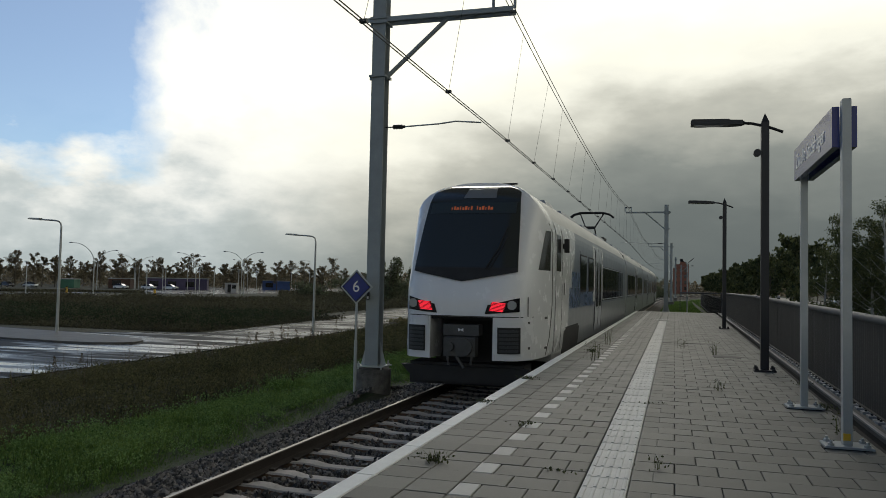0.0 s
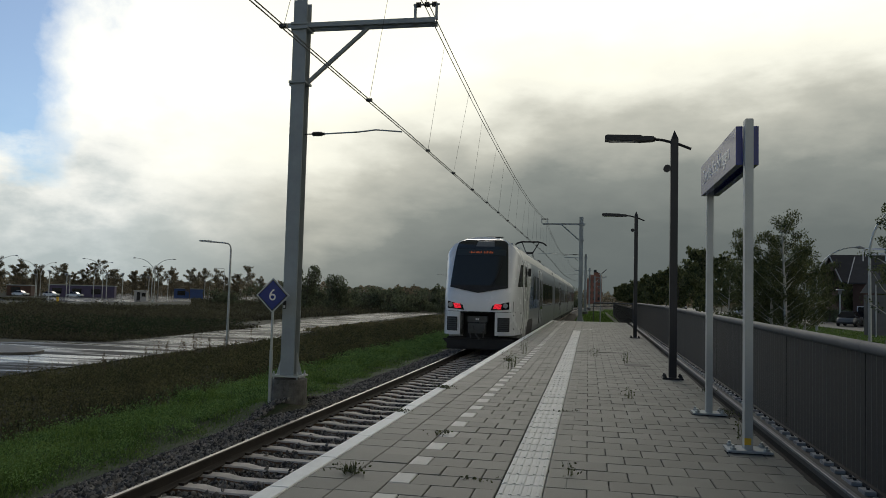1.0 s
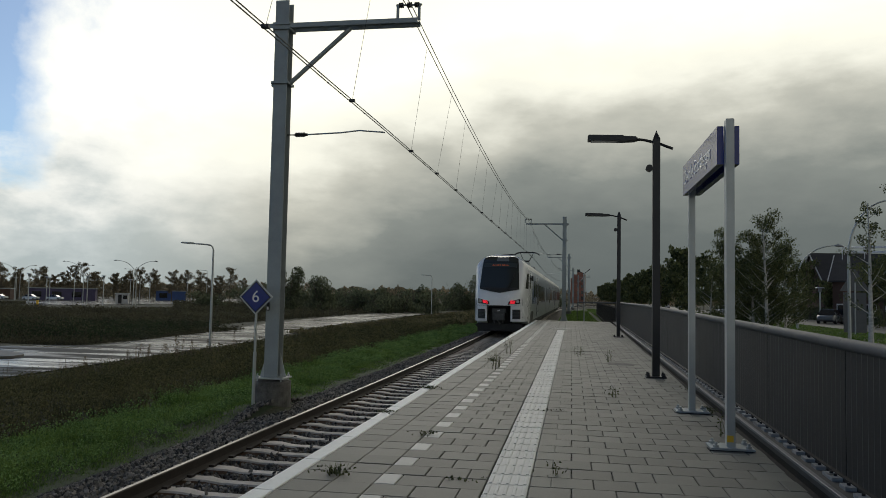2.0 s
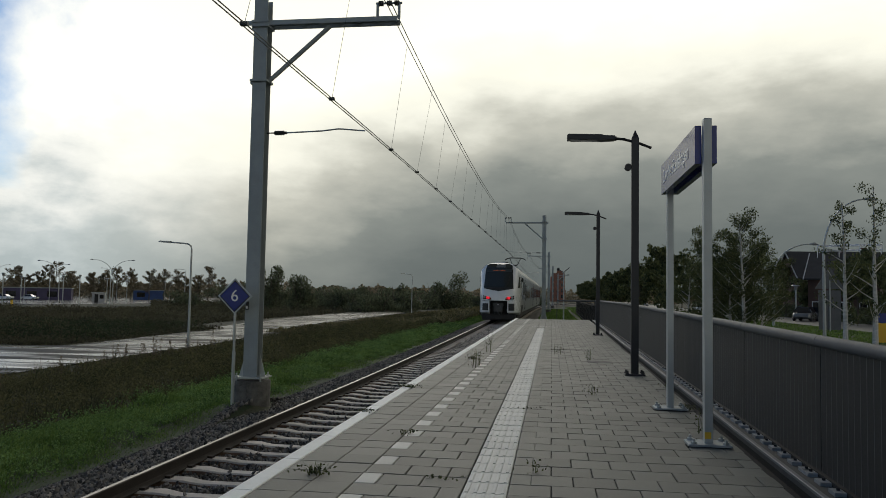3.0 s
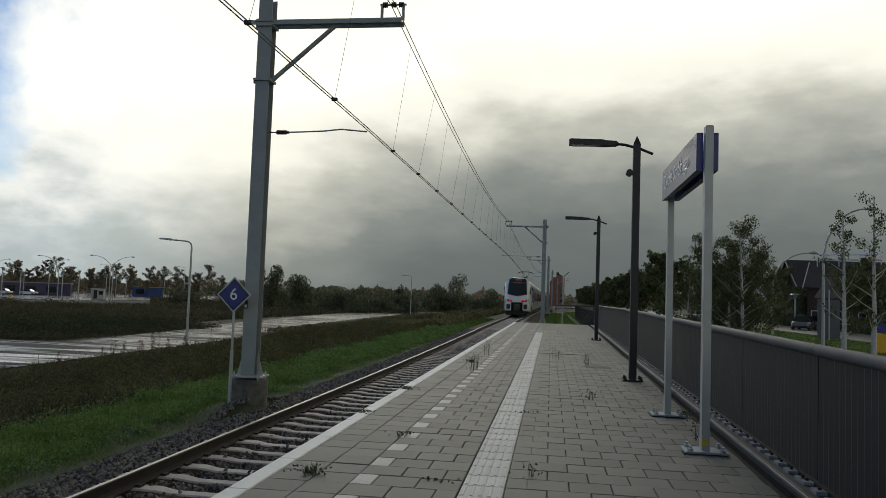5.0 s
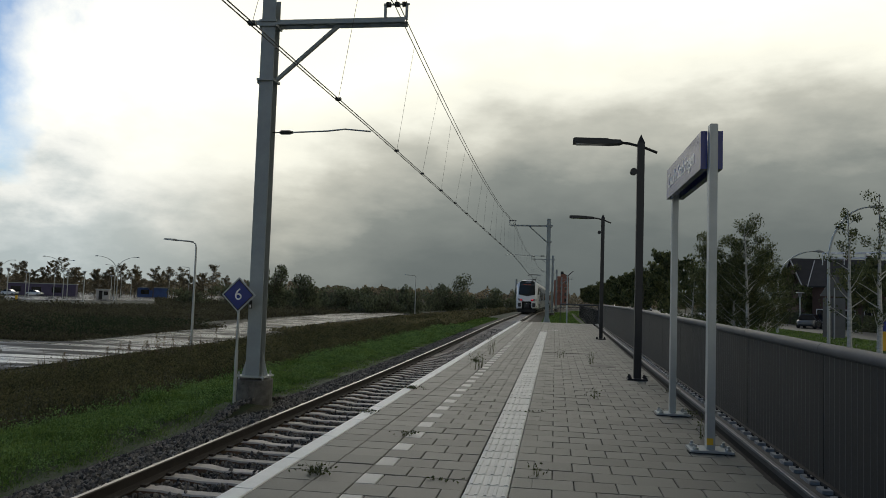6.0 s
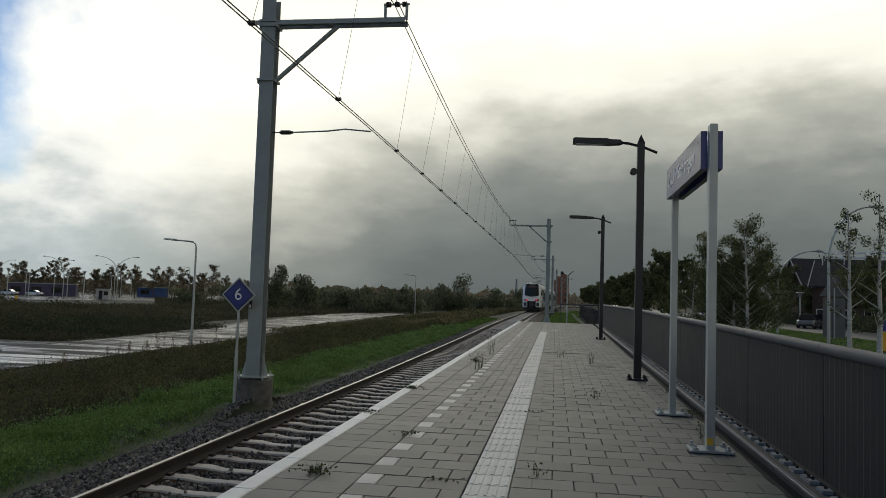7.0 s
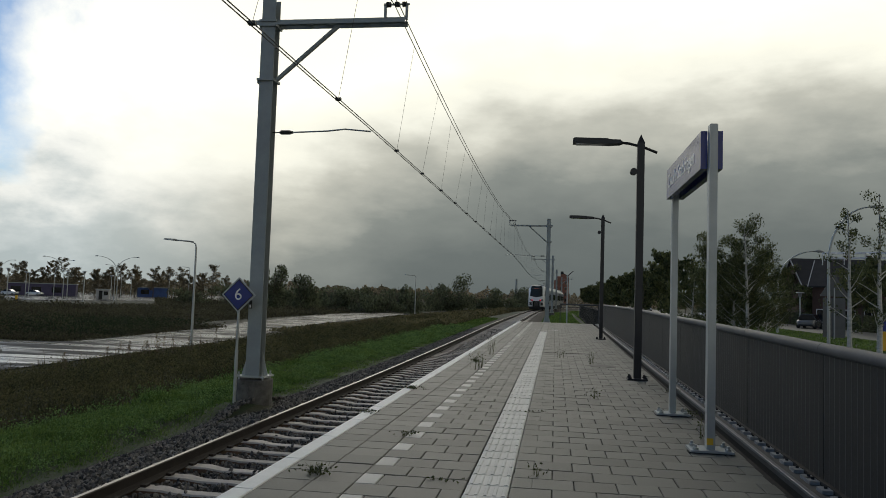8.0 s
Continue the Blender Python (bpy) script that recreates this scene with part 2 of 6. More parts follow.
M_SCRUB2 = material("bramble", (0.054, 0.072, 0.026), 0.9, vary=0.55, scale=0.4, fine=4, bump=0.0, island=0.5, second=(0.105, 0.098, 0.046), through_light=0.35)
M_SLSIDE = material("sleeper_rust", (0.15, 0.095, 0.06), 0.85, vary=0.4, scale=4, fine=50, bump=0.3)
M_SIGNBACK = material("sign_back", (0.10, 0.105, 0.11), 0.6, vary=0.2, scale=2, fine=20, bump=0.0)
M_BED = material("ballast_bed", (0.045, 0.042, 0.038), 0.9, spec=0.2, vary=0.6, scale=9, fine=26, bump=0.8, dist=0.03, second=(0.085, 0.076, 0.066))
M_LEDGE = material("ledge_concrete", (0.06, 0.06, 0.056), 0.7, vary=0.35, scale=4, fine=50, bump=0.2)
# wet soil, coloured near-black to carry the shade of a deep slot
M_WETSHADE = material("wet_gutter_shade", (0.012, 0.0115, 0.010), 0.9, vary=0.4, scale=4, fine=50, bump=0.3)
M_BRACKET = material("bracket_steel", (0.30, 0.30, 0.29), 0.5, vary=0.2, scale=5, fine=40, bump=0.05)
M_DRAIN = material("drain_steel", (0.173, 0.176, 0.173), 0.5, metal=0.2, vary=0.25, scale=3, fine=40, bump=0.05)
M_DRY = material("dry_stalks", (0.11, 0.085, 0.055), 0.9, vary=0.4, scale=1, fine=8, bump=0.0, island=0.5)
M_WOODS = material("far_woods", (0.13, 0.125, 0.085), 0.9, vary=0.5, scale=0.03, fine=0.4, bump=0.0, island=0.6, second=(0.18, 0.145, 0.095), through_light=0.6)
M_PATH = material("path_paving", (0.36, 0.35, 0.33), 0.6, vary=0.2, scale=0.8, fine=12, bump=0.1)
M_SHED = material("shed_purple", (0.07, 0.06, 0.12), 0.7, vary=0.3, scale=0.5, fine=5, bump=0.0)
M_KERB = material("wet_kerb", (0.10, 0.096, 0.09), 0.6, vary=0.35, scale=1.2, fine=30, bump=0.2)
M_CABIN = material("cabin_green", (0.05, 0.16, 0.11), 0.7, vary=0.3, scale=0.5, fine=5, bump=0.0)
M_SHED2 = material("shed_blue", (0.05, 0.10, 0.28), 0.7, vary=0.3, scale=0.5, fine=5, bump=0.0)
M_SHED3 = material("kiosk_grey", (0.42, 0.42, 0.42), 0.7, vary=0.15, scale=0.5, fine=5, bump=0.0)
M_BRICK = material("brick_wall", (0.085, 0.05, 0.04), 0.9, vary=0.3, scale=0.6, fine=6, bump=0.2)
M_REDBRICK = material("red_brick", (0.26, 0.115, 0.08), 0.9, vary=0.3, scale=0.6, fine=6, bump=0.2)
M_ROOF = material("roof_tiles", (0.035, 0.033, 0.035), 0.8, vary=0.3, scale=1, fine=12, bump=0.4)

# ---- mesh tools ----


class Geo:
    """Collects faces of one mesh."""

    def __init__(self):
        self.v, self.f, self.m = [], [], []

    def add(self, verts, faces, mat=0):
        n = len(self.v)
        self.v.extend(tuple(p) for p in verts)
        self.f.extend([i + n for i in f] for f in faces)
        self.m.extend([mat] * len(faces))
        return self

    def box(self, x0, x1, y0, y1, z0, z1, mat=0, bevel=0.0):
        if not bevel:
            v = [(x, y, z) for z in (z0, z1) for y in (y0, y1) for x in (x0, x1)]
            return self.add(v, [(0, 2, 3, 1), (4, 5, 7, 6), (0, 1, 5, 4), (2, 6, 7, 3), (0, 4, 6, 2), (1, 3, 7, 5)], mat)
        b = bevel
        v = [(x, y, z0) for x, y in ((x0, y0), (x1, y0), (x1, y1), (x0, y1))]
        v += [(x, y, z1 - b) for x, y in ((x0, y0), (x1, y0), (x1, y1), (x0, y1))]
        v += [(x, y, z1) for x, y in ((x0 + b, y0 + b), (x1 - b, y0 + b), (x1 - b, y1 - b), (x0 + b, y1 - b))]
        f = [(3, 2, 1, 0), (8, 9, 10, 11)]
        for k in range(4):
            j = (k + 1) % 4
            f += [(k, j, j + 4, k + 4), (k + 4, j + 4, j + 8, k + 8)]
        return self.add(v, f, mat)

    def tube(self, pts, radii, seg=8, mat=0, caps=True):
        pts = [Vector(p) for p in pts]
        if isinstance(radii, (int, float)):
            radii = [radii] * len(pts)
        v, f = [], []
        up = Vector((0.13, 0.31, 0.94)).normalized()
        for i, p in enumerate(pts):
            d = (pts[min(i + 1, len(pts) - 1)] - pts[max(i - 1, 0)]).normalized()
            a = d.cross(up)
            if a.length < 0.05:
                a = d.cross(Vector((1, 0, 0)))
            a.normalize()
            c = d.cross(a)
            for k in range(seg):
                q = 2 * math.pi * (k + 0.5) / seg
                v.append(p + (a * math.cos(q) + c * math.sin(q)) * radii[i])
        for i in range(len(pts) - 1):
            for k in range(seg):
                j = (k + 1) % seg
                f.append((i * seg + k, i * seg + j, (i + 1) * seg + j, (i + 1) * seg + k))
        if caps:
            f.append(tuple(range(seg))[::-1])
            f.append(tuple(range((len(pts) - 1) * seg, len(pts) * seg)))
        return self.add(v, f, mat)

    def sweep(self, profile, stations, mat=0, closed=True, caps=True):
        """profile: points (a, z); stations: functions' results (x, y, z, nx, ny) with the sideways direction n."""
        n = len(profile)
        v = [(x + a * nx, y + a * ny, z + b) for x, y, z, nx, ny in stations for a, b in profile]
        f = []
        for i in range(len(stations) - 1):
            for k in range(n if closed else n - 1):
                j = (k + 1) % n
                f.append((i * n + k, i * n + j, (i + 1) * n + j, (i + 1) * n + k))
        if caps and closed:
            f.append(tuple(range(n))[::-1])
            f.append(tuple(range((len(stations) - 1) * n, len(stations) * n)))
        return self.add(v, f, mat)

    def prism(self, poly, axis, a, b, mat=0):
        """Polygon in the two other axes, from a to b along axis."""
        def place(p, q):
            return {"x": (q, p[0], p[1]), "y": (p[0], q, p[1]), "z": (p[0], p[1], q)}[axis]
        n = len(poly)
        v = [place(p, a) for p in poly] + [place(p, b) for p in poly]
        f = [tuple(range(n)), tuple(range(n, 2 * n))[::-1]] + [(k, k + n, (k + 1) % n + n, (k + 1) % n) for k in range(n)]
        return self.add(v, f, mat)

    def mesh(self, name, mats, smooth=False):
        me = bpy.data.meshes.new(name)
        me.from_pydata(self.v, [], self.f)
        for m in (mats if isinstance(mats, (list, tuple)) else [mats]):
            me.materials.append(m)
        me.polygons.foreach_set("material_index", self.m)
        bm = bmesh.new()
        bm.from_mesh(me)
        bmesh.ops.recalc_face_normals(bm, faces=bm.faces)
        bm.to_mesh(me)
        bm.free()
        if smooth:
            me.polygons.foreach_set("use_smooth", [True] * len(me.polygons))
            me.set_sharp_from_angle(angle=radians(40))
        return me


def part(name, geo, mats, parent=None, label="", smooth=False, at=None):
    ob = new(name, geo.mesh(name, mats, smooth) if isinstance(geo, Geo) else geo)
    if parent:
        ob.parent = parent
    if at is not None:
        ob.matrix_basis = at
    if label:
        ob["label"] = label
    return ob


def thing(name, at, label, category, group="", kind=""):
    ob = new(name)
    ob.matrix_basis = at
    return tagged(ob, label, category, group, kind)


def ngon(cx, cz, r, n, start=0.0, sx=1.0):
    return [(cx + r * sx * math.cos(start + 2 * math.pi * k / n), cz + r * math.sin(start + 2 * math.pi * k / n)) for k in range(n)]


# ---- the line ----
RAIL_Z = -0.85
GAUGE = 0.79


def track(y):
    """Centre of the track and its sideways direction at y."""
    a, c, d, e = min(63.0, max(0.0, y - 12.0)), max(0.0, y - 75.0), max(0.0, y - 95.0), max(0.0, y - 135.0)
    x = -4.04 + 0.0052 * a + 0.001 * c + d * d / 3600.0 + e * e / 1500.0
    s = (0.0052 if 12 < y < 75 else 0.001) + d / 1800.0 + e / 750.0
    k = math.hypot(1, s)
    return x, y, 1 / k, -s / k


def rise(y):
    """The line climbs gently beyond the platform."""
    k = min(1.0, max(0.0, (y - 15.0) / 58.0))
    return 0.33 * k * k * (3 - 2 * k)


def stations(y0, y1, z, step=3.0, off=0.0):
    out = []
    n = max(2, int(abs(y1 - y0) / step))
    for i in range(n + 1):
        y = y0 + (y1 - y0) * i / n
        x, yy, nx, ny = track(y)
        out.append((x + off * nx, yy + off * ny, z + rise(y), nx, ny))
    return out
# ---- ground ----


def ground_z(x, y):
    if y > 85:
        x -= (track(y)[0] - track(85)[0]) if abs(x) < 60 else 0
    pts = ((-30, -2.0), (-19.5, -2.0), (-16, -1.75), (-10, -1.35), (-9, -1.2), (-6.4, -1.22), (-2.2, -1.26), (-1.7, -1.08), (1.5, -0.95), (6, -0.85), (14, -0.78))
    if x <= pts[0][0]:
        return pts[0][1]
    for (a, za), (b, zb) in zip(pts, pts[1:]):
        if x <= b:
            k = (x - a) / (b - a)
            bump = 0.08 * noise.noise((x * 0.5, y * 0.5, 0)) if -19.5 < x < -7.0 and y < 120 else 0.0
            return za + (zb - za) * k + bump
    return pts[-1][1]


def mound(x, y):
    """The soil is heaped round the foot of the mast."""
    return 0.27 * math.exp(-(((x + 6.35) / 0.8) ** 2 + ((y - 15.2) / 1.3) ** 2))


def build_ground():
    xs = sorted(set([-3000, -1200, -500, -250, -150, -100, -70, -50, -40, -34] + [-30 + 0.75 * i for i in range(29)] + [-8.7 + 0.3 * i for i in range(14)] + [-4.5 + 0.75 * i for i in range(23)] + [14, 18, 24, 30, 40, 60, 100, 200, 500, 1200, 3000]))
    ys = [-3000, -800, -200, -60, -20] + [-8 + 1.5 * i for i in range(14)] + [12.25 + 0.5 * i for i in range(13)] + [19 + 1.5 * i for i in range(43)] + [85 + 6 * i for i in range(30)] + [280, 340, 450, 700, 1200, 2500, 4800]
    g = Geo()
    v = []
    for y in ys:
        for x in xs:
            z = ground_z(x, y) + mound(x, y)
            v.append((x, y, z))
    n = len(xs)
    f, m = [], []
    for j in range(len(ys) - 1):
        for i in range(n - 1):
            f.append((j * n + i, j * n + i + 1, (j + 1) * n + i + 1, (j + 1) * n + i))
    g.add(v, f)
    xm = [(xs[i] + xs[i + 1]) / 2 for i in range(n - 1)]
    for k in range(len(f)):
        x, y = xm[k % (n - 1)], v[f[k][0]][1]
        off = x - track(max(0, y))[0] if y < 300 else 99
        g.m[k] = 1 if (-5.3 < off < -2.0 or 1.9 < off < 26) else 0
    tagged(part("ground", g, [M_FIELD, M_SOIL], smooth=True), "flat field of weeds with grass verges along the railway", "ground", kind="structure")


def strip(name, centre, width, z, mat, label, thick=0.06, kind="structure"):
    """A flat road surface along a line of points."""
    g = Geo()
    st = []
    for i, (x, y) in enumerate(centre):
        a, b = centre[max(0, i - 1)], centre[min(len(centre) - 1, i + 1)]
        d = Vector((b[0] - a[0], b[1] - a[1])).normalized()
        st.append((x, y, z, d.y, -d.x))
    w = width / 2
    g.sweep([(-w, -thick), (w, -thick), (w, 0), (-w, 0)], st)
    return tagged(part(name, g, mat), label, "road", kind=kind)


def slab(name, poly, z, mat, label, category="road", depth=0.06):
    return tagged(part(name, Geo().prism(poly, "z", z - depth, z), mat), label, category, kind="structure")


build_ground()
strip("road", [(-24.0, 39.0), (-24.4, 48), (-26.0, 62), (-28.4, 78), (-29.2, 100), (-28.6, 132)], 6.8, -1.95, M_ROAD, "wet asphalt road with sky mirrored in it")
slab("road_junction", [(-20.6, -30), (-20.4, 24), (-20.8, 40.5), (-27.6, 41.6), (-33.5, 37.4), (-41, 38.8), (-75, 44), (-75, -30)], -1.954, M_ROAD, "broad wet asphalt road junction", "road")
strip("road", [(-200, 96), (-112, 106), (-118, 142), (-138, 200), (-170, 290)], 9.0, -1.95, M_ROAD, "far wet road beside the car park")
strip("road", [(-101, 138), (-106, 150), (-116, 174), (-130, 215), (-150, 290)], 7.0, -1.94, M_ROAD, "far wet access road of the car park")
slab("car_park", [(-100, 140), (-120, 150), (-200, 300), (-150, 330), (-92, 200)], -1.93, M_ROAD, "wet paved car park in the distance", "car park")
strip("road", [(25.4, -60), (25.4, 100), (25.8, 180), (28, 260), (35, 400)], 7.0, -0.74, M_ASPH, "grey asphalt street beyond the fence")
strip("footpath", [(13.2, -60), (13.6, 20), (14.6, 60), (16.5, 110), (18.2, 180), (21, 260)], 2.8, -0.75, M_PATH, "pale paved footpath beside the street")


slab("road_bay", [(-24.3, 66), (-27.2, 70), (-32.8, 88), (-34, 110), (-32.8, 129), (-25.7, 131), (-25.2, 100)], -1.946, M_ROAD, "wide wet lay-by of asphalt beside the field", "road")


def build_island():
    g = Geo()
    g.prism([(-25.7, 32.2), (-25.75, 32.8), (-26.1, 33.5), (-26.9, 34.2), (-28.0, 34.7), (-34, 36.4), (-70, 41.5), (-70, 34), (-33.5, 31.4), (-29, 31.0), (-27.2, 31.1), (-26.2, 31.6)], "z", -2.0, -1.86)
    tagged(part("traffic_island", g, M_KERB), "long kerbed traffic island of wet concrete", "traffic island", kind="structure")


build_island()


# ---- growing things in masses ----


def tri_mesh(name, tris, mat, label, category, parent=None):
    """One mesh of loose triangles, n x 3 x 3."""
    me = bpy.data.meshes.new(name)
    n = len(tris)
    me.from_pydata(tris.reshape(-1, 3).tolist(), [], np.arange(3 * n).reshape(-1, 3).tolist())
    me.materials.append(mat)
    ob = new(name, me)
    if parent:
        ob.parent = parent
    return tagged(ob, label, category, kind="stuff")


def heights(x, y):
    return np.array([ground_z(a, b) + mound(a, b) for a, b in zip(x, y)])


def blades(x, y, z, h, w, rng, droop=0.35):
    """Bent blades: two triangles each, rooted at x, y, z."""
    n = len(x)
    a = rng.uniform(0, 2 * np.pi, n)
    lean = rng.uniform(0.1, 1.0, n) * droop * h
    dx, dy = np.cos(a), np.sin(a)
    sx, sy = -dy * w / 2, dx * w / 2
    root = np.stack([x, y, z - 0.02], 1)
    mid = root + np.stack([dx * lean * 0.35, dy * lean * 0.35, h * 0.55], 1)
    tip = root + np.stack([dx * lean, dy * lean, h], 1)
    s = np.stack([sx, sy, 0 * sx], 1)
    t1 = np.stack([root - s, root + s, mid + s * 0.8], 1)
    t2 = np.stack([mid + s * 0.8, mid - s * 0.8, tip], 1)
    t3 = np.stack([root - s, mid + s * 0.8, mid - s * 0.8], 1)
    return np.concatenate([t1, t3, t2])


def leaves(x, y, z, size, rng):
    n = len(x)
    c = np.stack([x, y, z], 1)
    u = rng.normal(size=(n, 3))
    u /= np.linalg.norm(u, axis=1)[:, None]
    v = np.cross(u, rng.normal(size=(n, 3)))
    v /= np.linalg.norm(v, axis=1)[:, None]
    s = size[:, None]
    p0, p1, p2, p3 = c - u * s * 0.5, c - v * s * 0.3, c + u * s * 0.5, c + v * s * 0.3
    return np.concatenate([np.stack([p0, p1, p2], 1), np.stack([p0, p2, p3], 1)])


def clumpy(x, y, s, seed):
    return np.array([noise.noise((a * s, b * s, seed)) for a, b in zip(x, y)])


def build_verges():
    rng = np.random.default_rng(5)
    # mown grass beside the ballast
    n = 130000
    y = 6 + 90 * rng.random(n) ** 2.4
    x = rng.uniform(-9.8, -6.35, n)
    c = clumpy(x, y, 0.9, 3.0)
    keep = (c > -0.9) & (x > -9.5 + 0.8 * clumpy(x, y, 0.35, 8.0))
    x, y, c = x[keep], y[keep], c[keep]
    h = rng.uniform(0.04, 0.12, len(x)) * (1 + 1.1 * np.clip(c, -0.6, 1)) * np.clip(0.35 + (-6.5 - x) * 1.4, 0.35, 1.5)
    w = 0.006 + 0.0008 * y
    tri_mesh("verge_grass", blades(x, y, heights(x, y), h, w, rng, 1.0), M_GRASS, "short bright green grass along the ballast", "grass")
    # broad-leaved tufts in the grass
    k, m = 520, 110
    cy, cx = 6 + 60 * rng.random(k) ** 1.8, rng.uniform(-9.3, -6.8, k)
    rad = rng.uniform(0.12, 0.50, k)
    i = np.repeat(np.arange(k), m)
    x, y = cx[i] + rng.normal(0, 0.5, k * m) * rad[i], cy[i] + rng.normal(0, 0.5, k * m) * rad[i]
    tri_mesh("leafy_tufts", leaves(x, y, heights(x, y) + rng.random(k * m) * 0.75 * rad[i], 0.025 + 0.0012 * y, rng), M_TUFT, "broad-leaved green tufts in the verge grass", "weeds")
    # rough weeds between the verge and the road
    n = 62000
    y = 4 + 120 * rng.random(n) ** 1.9
    x = -9.0 - 11.6 * rng.random(n)
    x = np.where(y > 45, x - (y - 45) * 0.06, x)
    c = clumpy(x, y, 0.5, 1.0)
    h = rng.uniform(0.10, 0.42, n) * (1 + 1.3 * np.clip(c, -0.7, 1)) * np.where(x < -17.0, 0.45, np.where(y > 40, 0.6, 0.85))
    tri_mesh("field_weeds", blades(x, y, heights(x, y), h, 0.010 + 0.0008 * y, rng, 1.1), M_WEED, "rough green and brown weeds on the bank", "weeds")
    n = 90000
    y = 4 + 120 * rng.random(n) ** 1.9
    x = -9.0 - 11.4 * rng.random(n)
    c = clumpy(x, y, 0.5, 1.0)
    top = 0.35 * (1 + 1.1 * np.clip(c, -0.7, 1))
    tri_mesh("weed_leaves", leaves(x, y, heights(x, y) + rng.random(n) * top, 0.020 + 0.0014 * y, rng), M_WEED, "dark leafy undergrowth on the bank", "weeds")
    # leafy hummocks
    k, m = 760, 240
    cy, cx = 5 + 100 * rng.random(k) ** 1.6, -9.4 - 9.5 * rng.random(k)
    rad, hh = rng.uniform(0.35, 0.95, k), rng.uniform(0.25, 0.75, k) * np.where(cx < -16, 0.6, 1.0)
    i = np.repeat(np.arange(k), m)
    u = rng.normal(size=(k * m, 3))
    u /= np.linalg.norm(u, axis=1)[:, None]
    u *= rng.uniform(0.6, 1.0, k * m)[:, None]
    x, y = cx[i] + u[:, 0] * rad[i], cy[i] + u[:, 1] * rad[i]
    tri_mesh("bramble_hummocks", leaves(x, y, heights(x, y) + np.abs(u[:, 2]) * hh[i], (0.03 + 0.0020 * y) * rng.uniform(0.6, 1.3, k * m), rng), M_SCRUB2, "low hummocks of bramble on the bank", "weeds")
    # tall dry stalks against the road
    n = 320
    y = 8 + 95 * rng.random(n) ** 1.4
    x = -15.0 - 5.6 * rng.random(n)
    k = rng.uniform(0.5, 1.15, n)
    st = blades(x, y, heights(x, y), k, 0.010 + 0.0003 * y, rng, 0.35)
    tops = [leaves(x + rng.normal(0, 0.04, n), y, heights(x, y) + k * rng.uniform(0.6, 1.0, n), 0.02 + 0.0004 * y, rng) for _ in range(9)]
    # feathery seed heads on the tallest
    m, e = 16, 130
    hy, hx = rng.uniform(17, 34, m), rng.uniform(-17.4, -14.6, m)
    hh = rng.uniform(0.75, 1.25, m)
    st = np.concatenate([st, blades(hx, hy, heights(hx, hy), hh, np.full(m, 0.02), rng, 0.15)])
    i = np.repeat(np.arange(m), e)
    r = rng.random(m * e)
    spread = 0.10 * (1.1 - r)
    px, py = hx[i] + rng.normal(0, 1, m * e) * spread, hy[i] + rng.normal(0, 1, m * e) * spread
    tops.append(leaves(px, py, heights(px, py) + hh[i] * (0.35 + 0.68 * r), np.full(m * e, 0.05), rng))
    tri_mesh("dry_stalks", np.concatenate([st, *tops]), M_DRY, "tall dry brown stalks beside the wet road", "weeds")
    # field beyond the road
    n = 85000
    y = 41 + 150 * rng.random(n) ** 1.5
    x = -28.5 - (8 + 0.75 * y) * rng.random(n)
    x = np.where(y > 62, x - (y - 62) * 0.07, x)
    c = clumpy(x, y, 0.12, 4.0)
    h = rng.uniform(0.25, 0.7, n) * (1 + 2.3 * np.clip(c, -0.4, 1)) * np.clip(0.3 + (y - 41) / 14, 0.3, 1)
    keep = ~((x < -0.55 * y) & (np.hypot(x, y) > 136)) & ~((x > -35) & (y > 64) & (y < 136))
    x, y, h, c = x[keep], y[keep], h[keep], c[keep]
    z = np.full(len(x), -2.0)
    tri_mesh("far_weeds", np.concatenate([blades(x, y, z, h * 0.7, 0.03 + 0.0008 * y, rng, 1.2), leaves(x, y, z + h * rng.random(len(x)), 0.08 + 0.0022 * y, rng), leaves(x + 0.4, y + 0.3, z + h * rng.random(len(x)), 0.08 + 0.0022 * y, rng)]), M_HEATH, "dark rough field of weeds beyond the road", "weeds")
    n = 12000
    a, r = np.radians(rng.uniform(-58, -38, n)), rng.uniform(178, 190, n)
    x, y = r * np.sin(a), r * np.cos(a)
    tri_mesh("car_park_verge", leaves(x, y, -1.95 + 0.35 * rng.random(n), np.full(n, 0.4), rng), M_HEATH, "strip of low weeds between the far roads", "weeds")
    n = 30000
    y = 42 + 20 * rng.random(n)
    x = -28.5 - 40 * rng.random(n)
    tri_mesh("green_scrub", leaves(x, y, -2.0 + 0.9 * rng.random(n) ** 1.5, np.full(n, 0.15), rng), M_SCRUB, "low green scrub beside the wet road", "weeds")
    # between the road and the line, farther off
    n = 26000
    y = 60 + 150 * rng.random(n)
    x = -8.6 + (np.maximum(0, y - 95) ** 2 / 3600) - 14.5 * rng.random(n)
    h = rng.uniform(0.2, 0.8, n) * (0.8 + 0.9 * clumpy(x, y, 0.15, 6.0)) * np.where(x < -15, 0.45, 1.0)
    z = heights(x, y)
    tri_mesh("trackside_weeds", np.concatenate([blades(x, y, z, h, 0.10 + 0.0006 * y, rng, 0.6), leaves(x, y, z + h * rng.random(n), 0.2 + 0.002 * y, rng)]), M_TRACKWEED, "brown-green weeds along the railway", "weeds")
    # grass beyond the platform end and beside the street
    n = 22000
    y = 46.5 + 90 * rng.random(n) ** 1.5
    x = rng.uniform(-1.3, 2.4, n) + (np.maximum(0, y - 95) ** 2 / 3600)
    a = blades(x, y, heights(x, y), rng.uniform(0.1, 0.3, n), 0.03 + 0.0008 * y, rng, 0.6)
